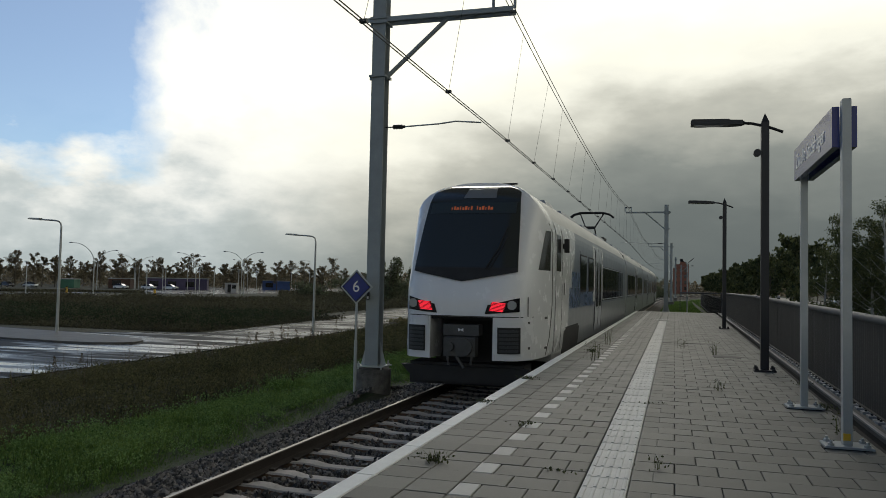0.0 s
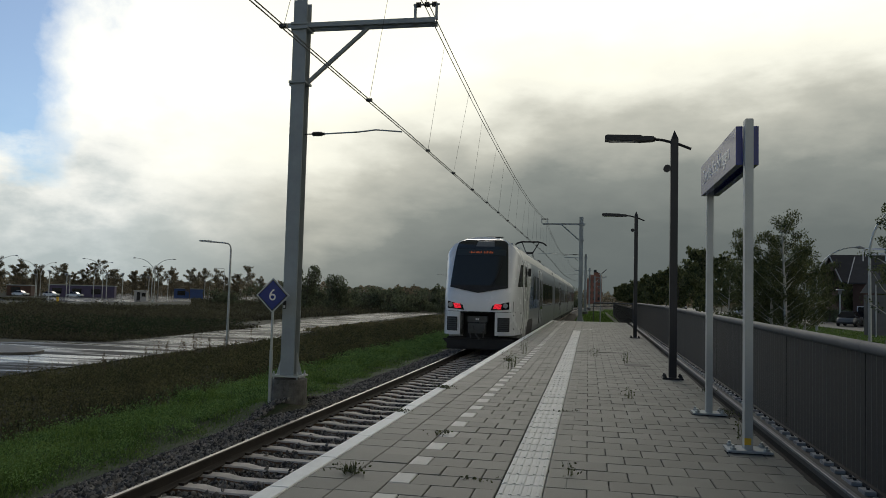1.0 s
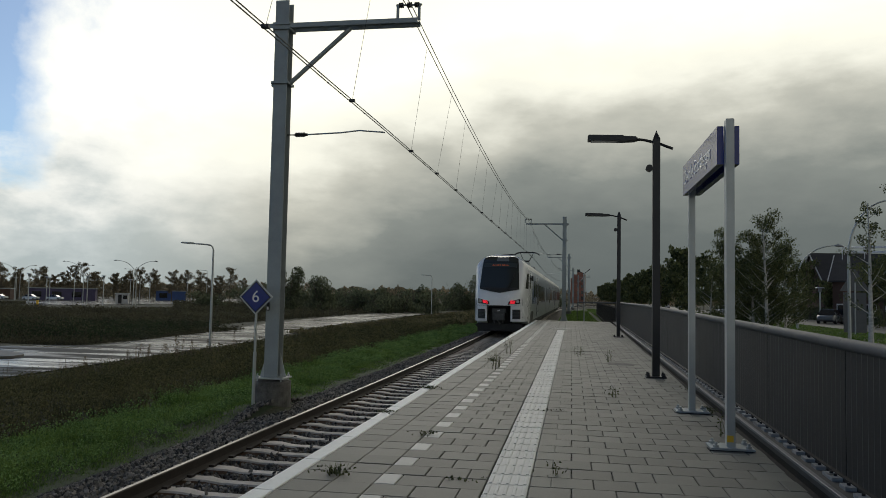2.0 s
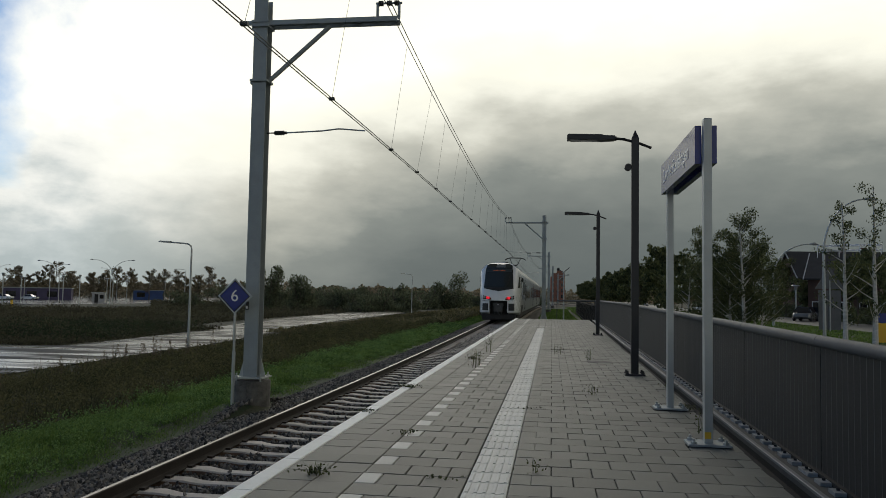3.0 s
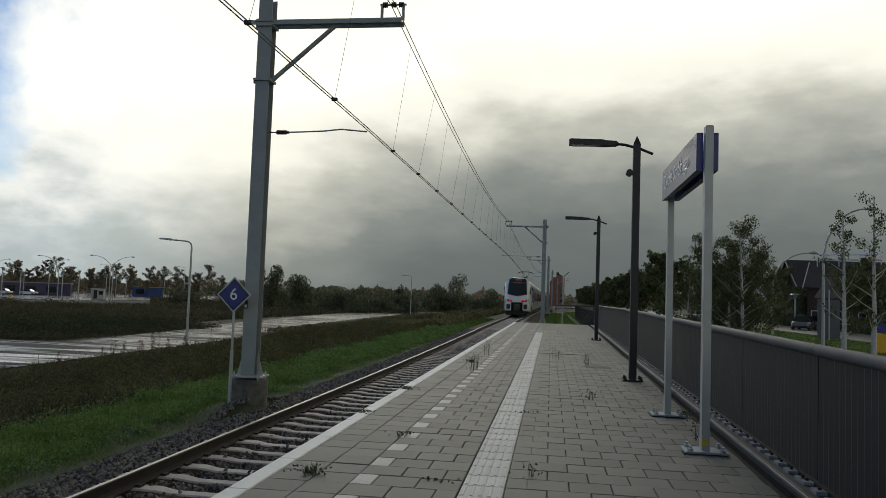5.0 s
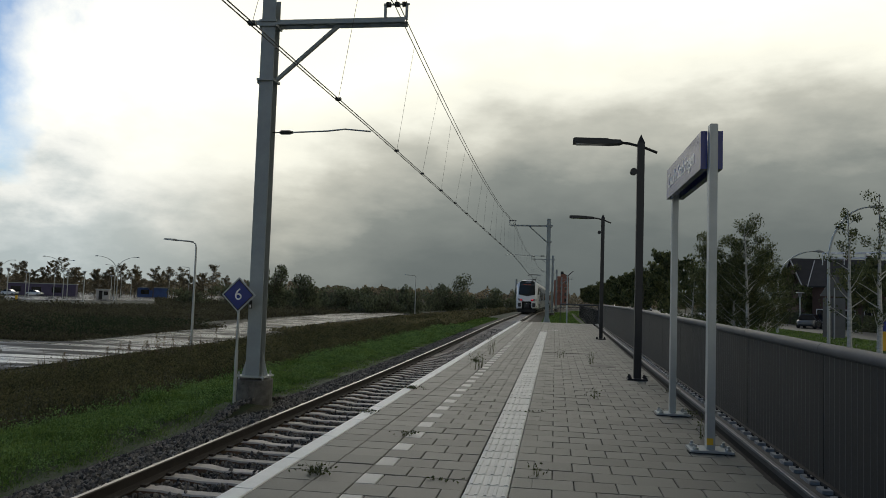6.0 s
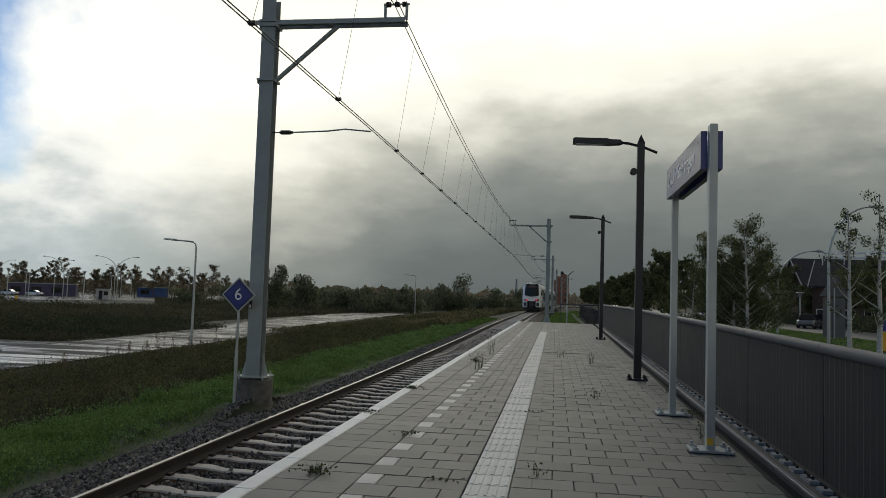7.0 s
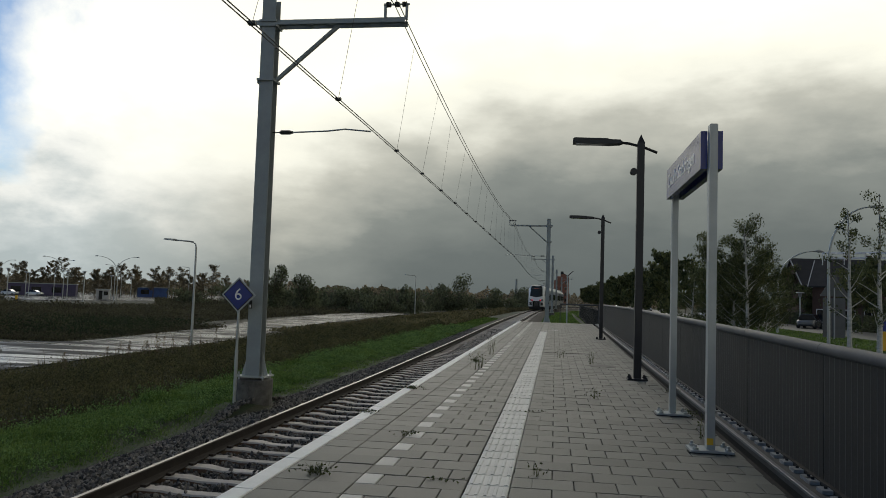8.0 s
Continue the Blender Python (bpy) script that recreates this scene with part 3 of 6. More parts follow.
    n = 46000
    y = 20 + 150 * rng.random(n) ** 1.4
    x = np.where(rng.random(n) < 0.45, rng.uniform(3, 12, n), rng.uniform(16.2, 21.8, n))
    b = blades(x, y, heights(x, y), rng.uniform(0.05, 0.14, n), 0.03 + 0.0008 * y, rng, 0.6)
    tri_mesh("lawn", np.concatenate([a, b]), M_GRASS, "green grass strips beyond the platform", "grass")


def build_ballast():
    g = Geo()
    st = stations(-20, 330, RAIL_Z, 2.5)
    g.sweep([(-2.9, -0.62), (-2.0, -0.29), (-1.4, -0.245), (1.4, -0.245), (1.75, -0.29), (2.4, -0.58)], st, closed=False)
    bed = tagged(part("ballast_bed", g, M_BED, smooth=True), "bed of crushed grey ballast stones under the track", "ballast", kind="structure")
    rng = random.Random(3)
    shapes = []
    for k in range(9):
        v = []
        for p in ((1, 0, 0), (-1, 0, 0), (0, 1, 0), (0, -1, 0), (0, 0, 1), (0, 0, -1), (.6, .6, .5), (-.6, .6, -.5), (.6, -.6, -.5), (-.6, -.6, .5)):
            s = rng.uniform(0.65, 1.15)
            v.append(Vector(p).normalized() * s)
        bm = bmesh.new()
        for p in v:
            bm.verts.new((p.x, p.y * 0.8, p.z * 0.7))
        r = bmesh.ops.convex_hull(bm, input=bm.verts)
        bm.verts.index_update()
        used = [q for q in bm.verts if q.link_faces]
        idx = {q: i for i, q in enumerate(used)}
        shapes.append((np.array([q.co[:] for q in used]), [[idx[q] for q in f.verts] for f in bm.faces]))
        bm.free()
    g = Geo()
    for k in range(62000):
        y = 5.2 + 48 * rng.random() ** 1.7
        o = rng.uniform(-2.85, 2.0) if k % 3 else rng.uniform(-2.9, -0.8)
        if abs(abs(o) - GAUGE) < 0.09:
            continue
        z = RAIL_Z + rise(y) - 0.215
        if abs(o) > 1.4:
            z -= (abs(o) - 1.4) * 0.08
        if o < -2.0:
            z = RAIL_Z - 0.263 - (-2.0 - o) * 0.36 + mound(track(y)[0] + o, y)
        ph = ((y - 0.2) / 0.6 + 0.25) % 1.0
        if abs(o) < 1.3 and ph < 0.5:
            if rng.random() < (0.98 if abs(o) < 1.0 else 0.8):
                continue
            z += 0.03
        V, F = shapes[rng.randrange(9)]
        e = Euler((rng.uniform(0, 6), rng.uniform(0, 6), rng.uniform(0, 6))).to_matrix()
        R = np.array(e) * rng.uniform(0.024, 0.050)
        P = V @ R.T + np.array((track(y)[0] + o, y, z + rng.uniform(-0.01, 0.015)))
        g.add(P, F)
    part("ballast_stones", g, M_BALLAST, bed)
    bed.children[0]["kind"] = "stuff"


def build_track():
    prof = [(-0.075, -0.172), (0.075, -0.172), (0.075, -0.160), (0.02, -0.140), (0.009, -0.125), (0.009, -0.05), (0.034, -0.038), (0.036, -0.012), (0.026, -0.002), (-0.026, -0.002), (-0.036, -0.012), (-0.034, -0.038), (-0.009, -0.05), (-0.009, -0.125), (-0.02, -0.140), (-0.075, -0.160)]
    tr = thing("railway_track", Matrix(), "single railway track of steel rails on pale concrete sleepers", "railway track", kind="structure")
    for s in (-GAUGE, GAUGE):
        g = Geo()
        st = stations(-20, 330, RAIL_Z, 2.5, s)
        g.sweep(prof, st)
        r = part("rail", g, M_RAILRUST, tr, "rusty steel rail")
        g = Geo()
        g.sweep([(-0.026, -0.003), (0.026, -0.003), (0.024, 0.0), (-0.024, 0.0)], st)
        part("railhead", g, M_RAILTOP, r, "polished running surface")
    # one sleeper, waisted and dished between the rails
    g = Geo()
    rows = []
    for x, zt, w in ((-1.26, -0.02, 0.11), (-1.0, 0.0, 0.12), (-0.45, 0.0, 0.12), (-0.25, -0.03, 0.10), (0.25, -0.03, 0.10), (0.45, 0.0, 0.12), (1.0, 0.0, 0.12), (1.26, -0.02, 0.11)):
        rows.append([(x, -w - 0.02, -0.2), (x, -w, zt - 0.02), (x, -w + 0.02, zt), (x, w - 0.02, zt), (x, w, zt - 0.02), (x, w + 0.02, -0.2)])
    v = [p for r in rows for p in r]
    f = [(i * 6 + k, i * 6 + k + 1, (i + 1) * 6 + k + 1, (i + 1) * 6 + k) for i in range(7) for k in range(5)] + [tuple(range(6)), tuple(range(42, 48))]
    g.add(v, f)
    for s in (-GAUGE, GAUGE):
        for o in (-0.105, 0.105):
            g.box(s + o - 0.035, s + o + 0.035, -0.05, 0.05, -0.005, 0.03, 1)
    for k in range(7):
        g.m[k * 5] = g.m[k * 5 + 4] = 2
    me = g.mesh("sleeper", [M_SLEEPER, M_RAILRUST, M_SLSIDE])
    rest = Geo()
    for k in range(-10, 500):
        y = 0.2 + 0.6 * k
        x, yy, nx, ny = track(y)
        at = Matrix.Translation((x, yy, RAIL_Z + rise(y) - 0.165)) @ Matrix.Rotation(math.atan2(ny, nx), 4, "Z")
        if 5 <= k < 200:
            part("sleeper", me, None, tr, at=at)
        else:
            rest.add([at @ Vector(p) for p in g.v], g.f)
            rest.m[-len(g.f):] = g.m
    tagged(part("far_sleepers", rest, [M_SLEEPER, M_RAILRUST, M_SLSIDE], tr), kind="stuff")


# ---- platform ----
P_END, P_START = 46.0, -14.0
ROW = 0.307
SKEW = 0.0136                    # the fence side runs out slightly from the track side


def fence_x(y, x=2.06):
    return x + SKEW * (y - 5.9)



def build_platform():
    plat = thing("platform", Matrix(), "paved concrete station platform with white edge and tactile strip", "platform", kind="structure")
    g = Geo()
    g.prism([(-2.02, P_START), (fence_x(P_START, 1.655), P_START), (fence_x(P_END, 1.655), P_END), (-2.02, P_END)], "z", -1.25, -0.035)
    part("platform_body", g, M_JOINT, plat)
    g = Geo()
    g.prism([(fence_x(y, x), y) for x, y in ((1.825, P_START), (2.09, P_START), (2.09, P_END), (1.825, P_END))], "z", -0.05, -0.012)
    part("ledge", g, M_LEDGE, plat, "grey concrete ledge at the fence foot")
    # shallow wet gutter; the darkness of a deeper slot is in its colour
    g = Geo()
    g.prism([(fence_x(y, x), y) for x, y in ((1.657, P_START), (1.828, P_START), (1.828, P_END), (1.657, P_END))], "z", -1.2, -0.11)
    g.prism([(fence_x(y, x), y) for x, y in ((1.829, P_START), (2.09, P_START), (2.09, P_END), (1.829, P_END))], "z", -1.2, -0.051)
    part("gutter", g, M_WETSHADE, plat, "wet drain gutter along the fence foot, painted near-black for its shade")
    dr = Geo().box(-0.02, 0.022, 0.003, 1.997, -0.011, 0.014, 0, 0.004).mesh("drain_rail", M_DRAIN)
    for y in np.arange(P_START, P_END, 2.0):
        part("drain_rail", dr, None, plat, at=pose(fence_x(y, 1.845), y, 0, 0, 0, -math.degrees(SKEW)))
    # edge stones
    g = Geo()
    g.box(-2.12, -1.973, 0.003, 0.997, -0.22, 0.004, 0, 0.008)
    me = g.mesh("edge_stone", M_WHITE)
    for k in range(60):
        part("edge_stone", me, None, plat, at=pose(0, P_START + k, 0))
    part("drain_slot", Geo().box(-0.28, 0.70, 19.66, 19.75, -0.01, 0.006), M_JOINT, plat, "narrow dark drain slot")
    for k in range(9):
        part("stud", Geo().box(-0.85 + 0.12 * k, -0.80 + 0.12 * k, 34.0, 34.12, -0.002, 0.008, 0, 0.003), M_WHITE, plat)
    part("inspection_cover", Geo().box(0.75, 1.25, 16.0, 16.5, -0.002, 0.005, 0, 0.004), M_FOUND, plat, "dark inspection cover")
    pieces = {}

    def piece(name, w, mat):
        key = (name, round(w, 2) if w < 0.29 else round(w, 3))
        if key not in pieces:
            q = Geo()
            q.box(0.0028, w - 0.0028, 0.0028, ROW - 0.0028, -0.04, 0, 0, 0.005)
            if name == "tactile_tile":
                for i in range(5):
                    xx = 0.03 + i * (w - 0.06) / 4
                    q.box(xx - 0.012, xx + 0.012, 0.02, ROW - 0.02, -0.002, 0.005, 0, 0.002)
            pieces[key] = (q, q.mesh(name, mat))
        return pieces[key]
    rest, count = Geo(), 0
    rng = random.Random(8)
    nrow = int((P_END + 14.6) / ROW)
    for j in range(nrow):
        y = -14.104 + j * ROW
        yl = y - 0.496
        end = fence_x(y, 1.66)
        cols = [(-1.970, 0.298, "paver", yl), (-1.672, 0.298, "paver", yl)]
        if j % 2:
            cols += [(-1.374, 0.154, "marker_tile", yl), (-1.220, 0.312, "paver", yl), (-0.908, 0.312, "paver", yl)]
        else:
            cols += [(-1.374, 0.312, "paver", yl), (-1.062, 0.312, "paver", yl), (-0.750, 0.154, "paver", yl)]
        cols.append((-0.592, 0.306, "tactile_tile" if 3.0 < y < 32.3 else "paver", y))
        x = -0.286
        first = 0.295 if j % 2 else 0.147
        while x < end - 0.001:
            w = min(first, end - x)
            if w > 0.03:
                cols.append((x, w, "paver", y))
            x += first
            first = 0.304
        for x, w, name, yy in cols:
            if yy + ROW > P_END:
                continue
            mat = {"paver": M_PAVER, "marker_tile": M_MARK, "tactile_tile": M_TACT}[name]
            q, me = piece(name, w, mat)
            dz = rng.uniform(-0.0025, 0.0025)
            tilt = rng.uniform(-0.25, 0.25)
            near = 4.4 < y < 11.5
            if (name != "paver" and y > 3) or near:
                part(name, me, None, plat, at=pose(x, yy, dz, tilt, rng.uniform(-0.25, 0.25), 0))
            else:
                rest.add([(a + x, b + yy, c + dz) for a, b, c in q.v], q.f, 1 if name == "marker_tile" else 0)
    tagged(part("far_pavers", rest, [M_PAVER, M_MARK], plat), kind="stuff")


def build_fence():
    fence = thing("fence", Matrix(), "dark fence of narrow metal planks with a round grey handrail", "fence", kind="structure")
    n = 2.5
    # panel of flat planks; each joint's lit edge is painted as a paler lip
    g = Geo()
    k, m = 0.01, 22
    step = (n - 0.02) / m
    for i in range(m):
        y = k + i * step
        g.box(0.0, 0.03, y, y + step - 0.007, -0.10, 0.985)
        g.box(-0.0008, 0.028, y + step - 0.007, y + step, -0.10, 0.985, 1)
    panel = g.mesh("panel", [M_FENCE, M_LITEDGE])
    railm = Geo().tube([(0.0, 0.004, 1.012), (0.0, n - 0.004, 1.012)], 0.047, 16).mesh("handrail", M_HANDRAIL, True)
    g = Geo()
    g.box(-0.035, 0.03, 0.0, n, -0.02, 0.022)
    k = 0.06
    while k < n:
        g.box(-0.115, -0.038, k, k + 0.14, -0.012, 0.016, 1)
        g.tube([(-0.07, k + 0.07, 0.016), (-0.07, k + 0.07, 0.034)], 0.014, 6, 0)
        k += 0.3
    foot = g.mesh("foot_rail", [M_FENCE, M_BRACKET])
    post = Geo().box(0.032, 0.07, -0.03, 0.03, -1.0, 1.0).mesh("post", M_FENCE)
    for i in range(-5, 40):
        y = i * n + 1.34
        if y < 44:
            up = min(0.12, max(-0.02, 0.0065 * (y - 5.0)))
            for name, me, z in (("panel", panel, up), ("handrail", railm, up), ("foot_rail", foot, 0.0), ("post", post, up)):
                part(name, me, None, fence, at=pose(fence_x(y), y, z, 0.37 if z and 2 < y < 21 else 0, 0, -math.degrees(SKEW)))
    # end railing across the platform and the barred fence beyond it
    end = thing("end_railing", Matrix(), "dark metal railing closing the platform end", "railing")
    g = Geo()
    g.tube([(0.3, P_END + 0.25, 1.1), (2.6, P_END + 0.25, 1.1)], 0.045, 8)
    part("top_rail", g, M_HANDRAIL, end)
    for x in (0.32, 2.56):
        g = Geo()
        g.box(x - 0.02, x + 0.02, P_END + 0.22, P_END + 0.28, -1.0, 1.1)
        part("post", g, M_HANDRAIL, end)
    far = thing("barred_fence", Matrix(), "dark barred metal fence running on beside the railway", "fence")
    g = Geo()
    for i in range(0, 520):
        y = P_END + 0.4 + i * 0.13
        dx = (y - P_END) * 0.012 + max(0, y - 100) ** 2 / 1600
        g.box(2.6 + dx, 2.625 + dx, y, y + 0.03, -0.95, 0.85)
    tagged(part("bars", g, M_FENCE, far), kind="stuff")
    g = Geo()
    for z in (0.8, -0.7):
        st = [(2.61 + (y - P_END) * 0.012 + max(0, y - 100) ** 2 / 1600, y, z, 1, 0) for y in np.arange(P_END + 0.4, P_END + 68, 3)]
        g.sweep([(-0.025, -0.03), (0.025, -0.03), (0.025, 0.03), (-0.025, 0.03)], st)
    part("crossbar", g, M_FENCE, far)


# ---- overhead line ----


def build_mast(y, side, number):
    """A cantilever mast beside the track: side -1 left of it, 1 right."""
    tx, ty, nx, ny = track(y)
    off = 2.18 if side < 0 else 3.19 if y < 150 else 2.25
    at = Matrix.Translation((tx + side * off * nx, ty + side * off * ny, 0)) @ Matrix.Rotation(math.atan2(ny, nx), 4, "Z")
    mast = thing("catenary_mast", at, "grey steel catenary mast on a concrete foot beside the track", "catenary mast", "catenary masts")
    d = -side                      # towards the track
    top = 7.62
    g = Geo()
    g.prism([(-0.15, -0.14), (0.15, -0.14), (0.15, -0.124), (0.008, -0.124), (0.008, 0.124), (0.15, 0.124), (0.15, 0.14), (-0.15, 0.14), (-0.15, 0.124), (-0.008, 0.124), (-0.008, -0.124), (-0.15, -0.124)], "z", -0.44, top)
    part("column", g, M_MAST, mast, "rolled steel column")
    g = Geo()
    g.tube([(0, 0, -1.4), (0, 0, -0.52)], 0.38, 20)
    part("foundation", g, M_FOUND, mast, "round stained concrete foundation")
    g = Geo()
    g.box(-0.32, 0.32, -0.27, 0.27, -0.47, -0.44)
    for sx in (-1, 1):
        g.prism([(sx * 0.15, -0.44), (sx * 0.29, -0.44), (sx * 0.15, 0.05)], "y", -0.008, 0.008)
    part("base_plate", g, M_GALV, mast)
    for sx in (-0.26, 0.26):
        for sy in (-0.21, 0.21):
            g = Geo()
            g.tube([(sx, sy, -0.52), (sx, sy, -0.36)], 0.018, 6)
            g.tube([(sx, sy, -0.44), (sx, sy, -0.41)], 0.035, 6)
            part("bolt", g, M_GALV, mast)
    reach = 2.98
    # double boom of angle sections with slanted lacing
    x0, x1 = (-0.3, reach) if d > 0 else (-reach, 0.3)
    boom = part("boom", Geo().prism([(-0.16, 7.01), (-0.145, 7.01), (-0.145, 7.095), (-0.09, 7.095), (-0.09, 7.11), (-0.16, 7.11)], "x", x0, x1), M_MAST, mast, "steel cantilever boom")
    part("boom", Geo().prism([(0.16, 7.01), (0.145, 7.01), (0.145, 7.095), (0.09, 7.095), (0.09, 7.11), (0.16, 7.11)], "x", x0, x1), M_MAST, mast)
    for k in range(6):
        x = d * (0.75 + (reach - 0.95) * k / 5)
        part("lacing", Geo().prism([(x - 0.05, -0.145), (x + 0.05, -0.145), (x + 0.05 + d * 0.12, 0.145), (x - 0.05 + d * 0.12, 0.145)], "z", 7.075, 7.093), M_MAST, boom)
    g = Geo()
    g.tube([(d * 0.15, 0, 5.82), (d * 1.5, 0, 7.0)], 0.05, 8)
    part("strut", g, M_MAST, mast, "diagonal steel strut")
    for z in (7.10, 7.0, 5.82):
        g = Geo()
        g.box(-0.19, 0.19, -0.19, 0.19, z - 0.025, z + 0.025)
        g.box(-d * 0.19 - 0.04, -d * 0.19 + 0.04, -0.06, 0.06, z - 0.05, z + 0.05)
        part("clamp", g, M_MAST, mast)
    # messenger bracket on top of the boom with insulators
    bx = d * 2.78
    g = Geo()
    for s in (-0.26, 0.2):
        g.box(bx + s - 0.025, bx + s + 0.025, -0.03, 0.03, 7.11, 7.46)
    g.tube([(bx - 0.3, 0, 7.44), (bx + 0.26, 0, 7.44)], 0.022, 6)
    br = part("wire_bracket", g, M_MAST, mast)
    for s in (-0.2, -0.02, 0.14):
        g = Geo()
        for k in range(3):
            g.tube([(bx + s + k * 0.035 - 0.035, 0, 7.44), (bx + s + k * 0.035 - 0.015, 0, 7.44)], 0.06, 8)
        part("insulator", g, M_UNDER, br)
    # steady arm
    cx = d * (off + 0.02)
    g = Geo()
    g.tube([(d * 0.15, 0, 4.71), (d * 0.32, 0, 4.71)], 0.015, 6)
    for k in range(4):
        g.tube([(d * (0.34 + 0.055 * k), 0, 4.71), (d * (0.37 + 0.055 * k), 0, 4.71)], 0.05, 10)
    g.tube([(d * 0.32, 0, 4.71), (d * 0.6, 0, 4.71)], 0.03, 8)
    arm = part("arm_insulator", g, M_UNDER, mast)
    g = Geo()
    g.tube([(d * 0.56, 0, 4.71), (d * (off * 0.62), 0, 4.74), (d * (off * 0.8), 0, 4.78), (cx + d * 0.1, 0, 4.73)], 0.018, 6)
    part("steady_arm", g, M_GALV, mast, "thin bent steady arm")
    g = Geo()
    g.box(-0.03 - d * 0.1, 0.03 - d * 0.1, -0.165, -0.14, 0.95, 1.12)
    part("number_plate", g, M_UNDER, mast)
    g = Geo()
    g.box(-0.02 - d * 0.1, 0.02 - d * 0.1, -0.169, -0.165, 0.97, 1.03)
    part("plate_bar", g, M_SIGNWHITE, mast)
    return mast


MASTS = [(-35.0, -1), (15.5, -1), (60.0, 1), (110.0, 1), (160.0, 1), (210.0, -1)]


def wire_points(y0, y1, dx0, dx1, z0, z1, sag, n=14):
    out = []
    for i in range(n + 1):
        k = i / n
        y = y0 + (y1 - y0) * k
        x, yy, nx, ny = track(y)
        o = dx0 + (dx1 - dx0) * k
        out.append((x + o * nx, yy + o * ny, z0 + (z1 - z0) * k - 4 * sag * k * (1 - k)))
    return out


def build_wires():
    line = thing("overhead_line", Matrix(), "thin black overhead contact and carrier wires with droppers", "overhead wire", kind="structure")
    for (ya, sa), (yb, sb) in zip(MASTS, MASTS[1:]):
        oa, ob_ = 0.60 if sa < 0 else 0.41, 0.60 if sb < 0 else 0.41
        ca, cb = {-35.0: -0.45, 15.5: 0.19, 60.0: 0.45}.get(ya, 0.0), {15.5: 0.19, 60.0: 0.45}.get(yb, 0.0)
        g = Geo()
        for s in (-0.03, 0.03):
            g.tube(wire_points(ya, yb, ca + s, cb + s, 4.74, 4.74, 0.0), 0.009, 4)
        part("contact_wire", g, M_WIRE, line)
        g = Geo()
        carr = []
        for s in (-0.05, 0.05):
            pts = wire_points(ya, yb, oa + s, ob_ + s, 7.40, 7.40, 0.62, 40)
            carr.append(pts)
            g.tube(pts, 0.010, 4)
        part("carrier_wire", g, M_WIRE, line)
        for i in range(2, 40, 3):
            p = Vector(carr[i // 3 % 2][i])
            k = i / 40
            x, yy, nx, ny = track(p.y)
            o = ca + (cb - ca) * k
            q = Vector((x + o * nx, yy, 4.75))
            g = Geo()
            g.tube([p, q], 0.004, 4)
            g.box(q.x - 0.05, q.x + 0.05, q.y - 0.03, q.y + 0.03, q.z - 0.02, q.z + 0.03)
            part("dropper", g, M_WIRE, line)


# ---- station furniture ----


def build_lamp_post(x, y, h):
    lamp = thing("platform_lamp", pose(x, y, 0), "slim black platform lamp post with flat lamp head", "lamp post", "platform lamps")
    g = Geo()
    g.box(-0.062, 0.062, -0.062, 0.062, 0.03, h - 0.11, 0)
    g.add([(-0.062, -0.062, h - 0.11), (0.062, -0.062, h - 0.11), (0.062, 0.062, h - 0.11), (-0.062, 0.062, h - 0.11), (0, 0, h + 0.05)], [(0, 1, 4), (1, 2, 4), (2, 3, 4), (3, 0, 4)])
    part("post", g, M_BLACK, lamp)
    g = Geo()
    g.box(-0.17, 0.17, -0.13, 0.13, 0.0, 0.03, 0, 0.006)
    part("base_plate", g, M_BLACK, lamp)
    for sx in (-0.13, 0.13):
        for sy in (-0.09, 0.09):
            g = Geo()
            g.tube([(sx, sy, 0.03), (sx, sy, 0.085)], 0.02, 6)
            g.tube([(sx, sy, 0.03), (sx, sy, 0.05)], 0.035, 6)
            part("bolt", g, M_UNDER, lamp)
    g = Geo()
    pts = [(0.28, 0, h - 0.28), (0.06, 0, h - 0.19), (-0.2, 0, h - 0.12), (-0.34, 0, h - 0.105)]
    g.tube(pts, 0.024, 8)
    g.tube([(-0.32, 0, h - 0.105), (-0.36, 0, h - 0.105)], 0.04, 8)
    arm = part("arm", g, M_BLACK, lamp)
    g = Geo()
    g.prism([(-0.35, h - 0.07), (-0.55, h - 0.06), (-0.58, h - 0.045), (-1.15, h - 0.03), (-1.18, h - 0.05), (-1.18, h - 0.125), (-0.57, h - 0.145), (-0.35, h - 0.135)], "y", -0.11, 0.11)
    part("lamp_head", g, M_BLACK, lamp, "flat black lamp head")
    g = Geo()
    g.box(-1.12, -0.62, -0.08, 0.08, h - 0.142, h - 0.128)
    part("lens", g, M_LENS, lamp)
    g = Geo()
    g.tube([(-0.06, 0, h - 0.62), (-0.12, 0, h - 0.62)], 0.03, 8)
    g.tube([(-0.12, -0.07, h - 0.62), (-0.12, 0.05, h - 0.62)], 0.06, 10)
    part("speaker", g, M_BLACK, lamp)


def text_part(name, words, size, mat, parent, at, depth=0.002):
    cu = bpy.data.curves.new(name, "FONT")
    cu.body, cu.size, cu.extrude = words, size, depth
    cu.align_x, cu.align_y = "CENTER", "CENTER"
    tmp = bpy.data.objects.new(name, cu)
    me = bpy.data.meshes.new_from_object(tmp)
    bpy.data.objects.remove(tmp)
    me.materials.clear()
    me.materials.append(mat)
    return part(name, me, None, parent, at=at)


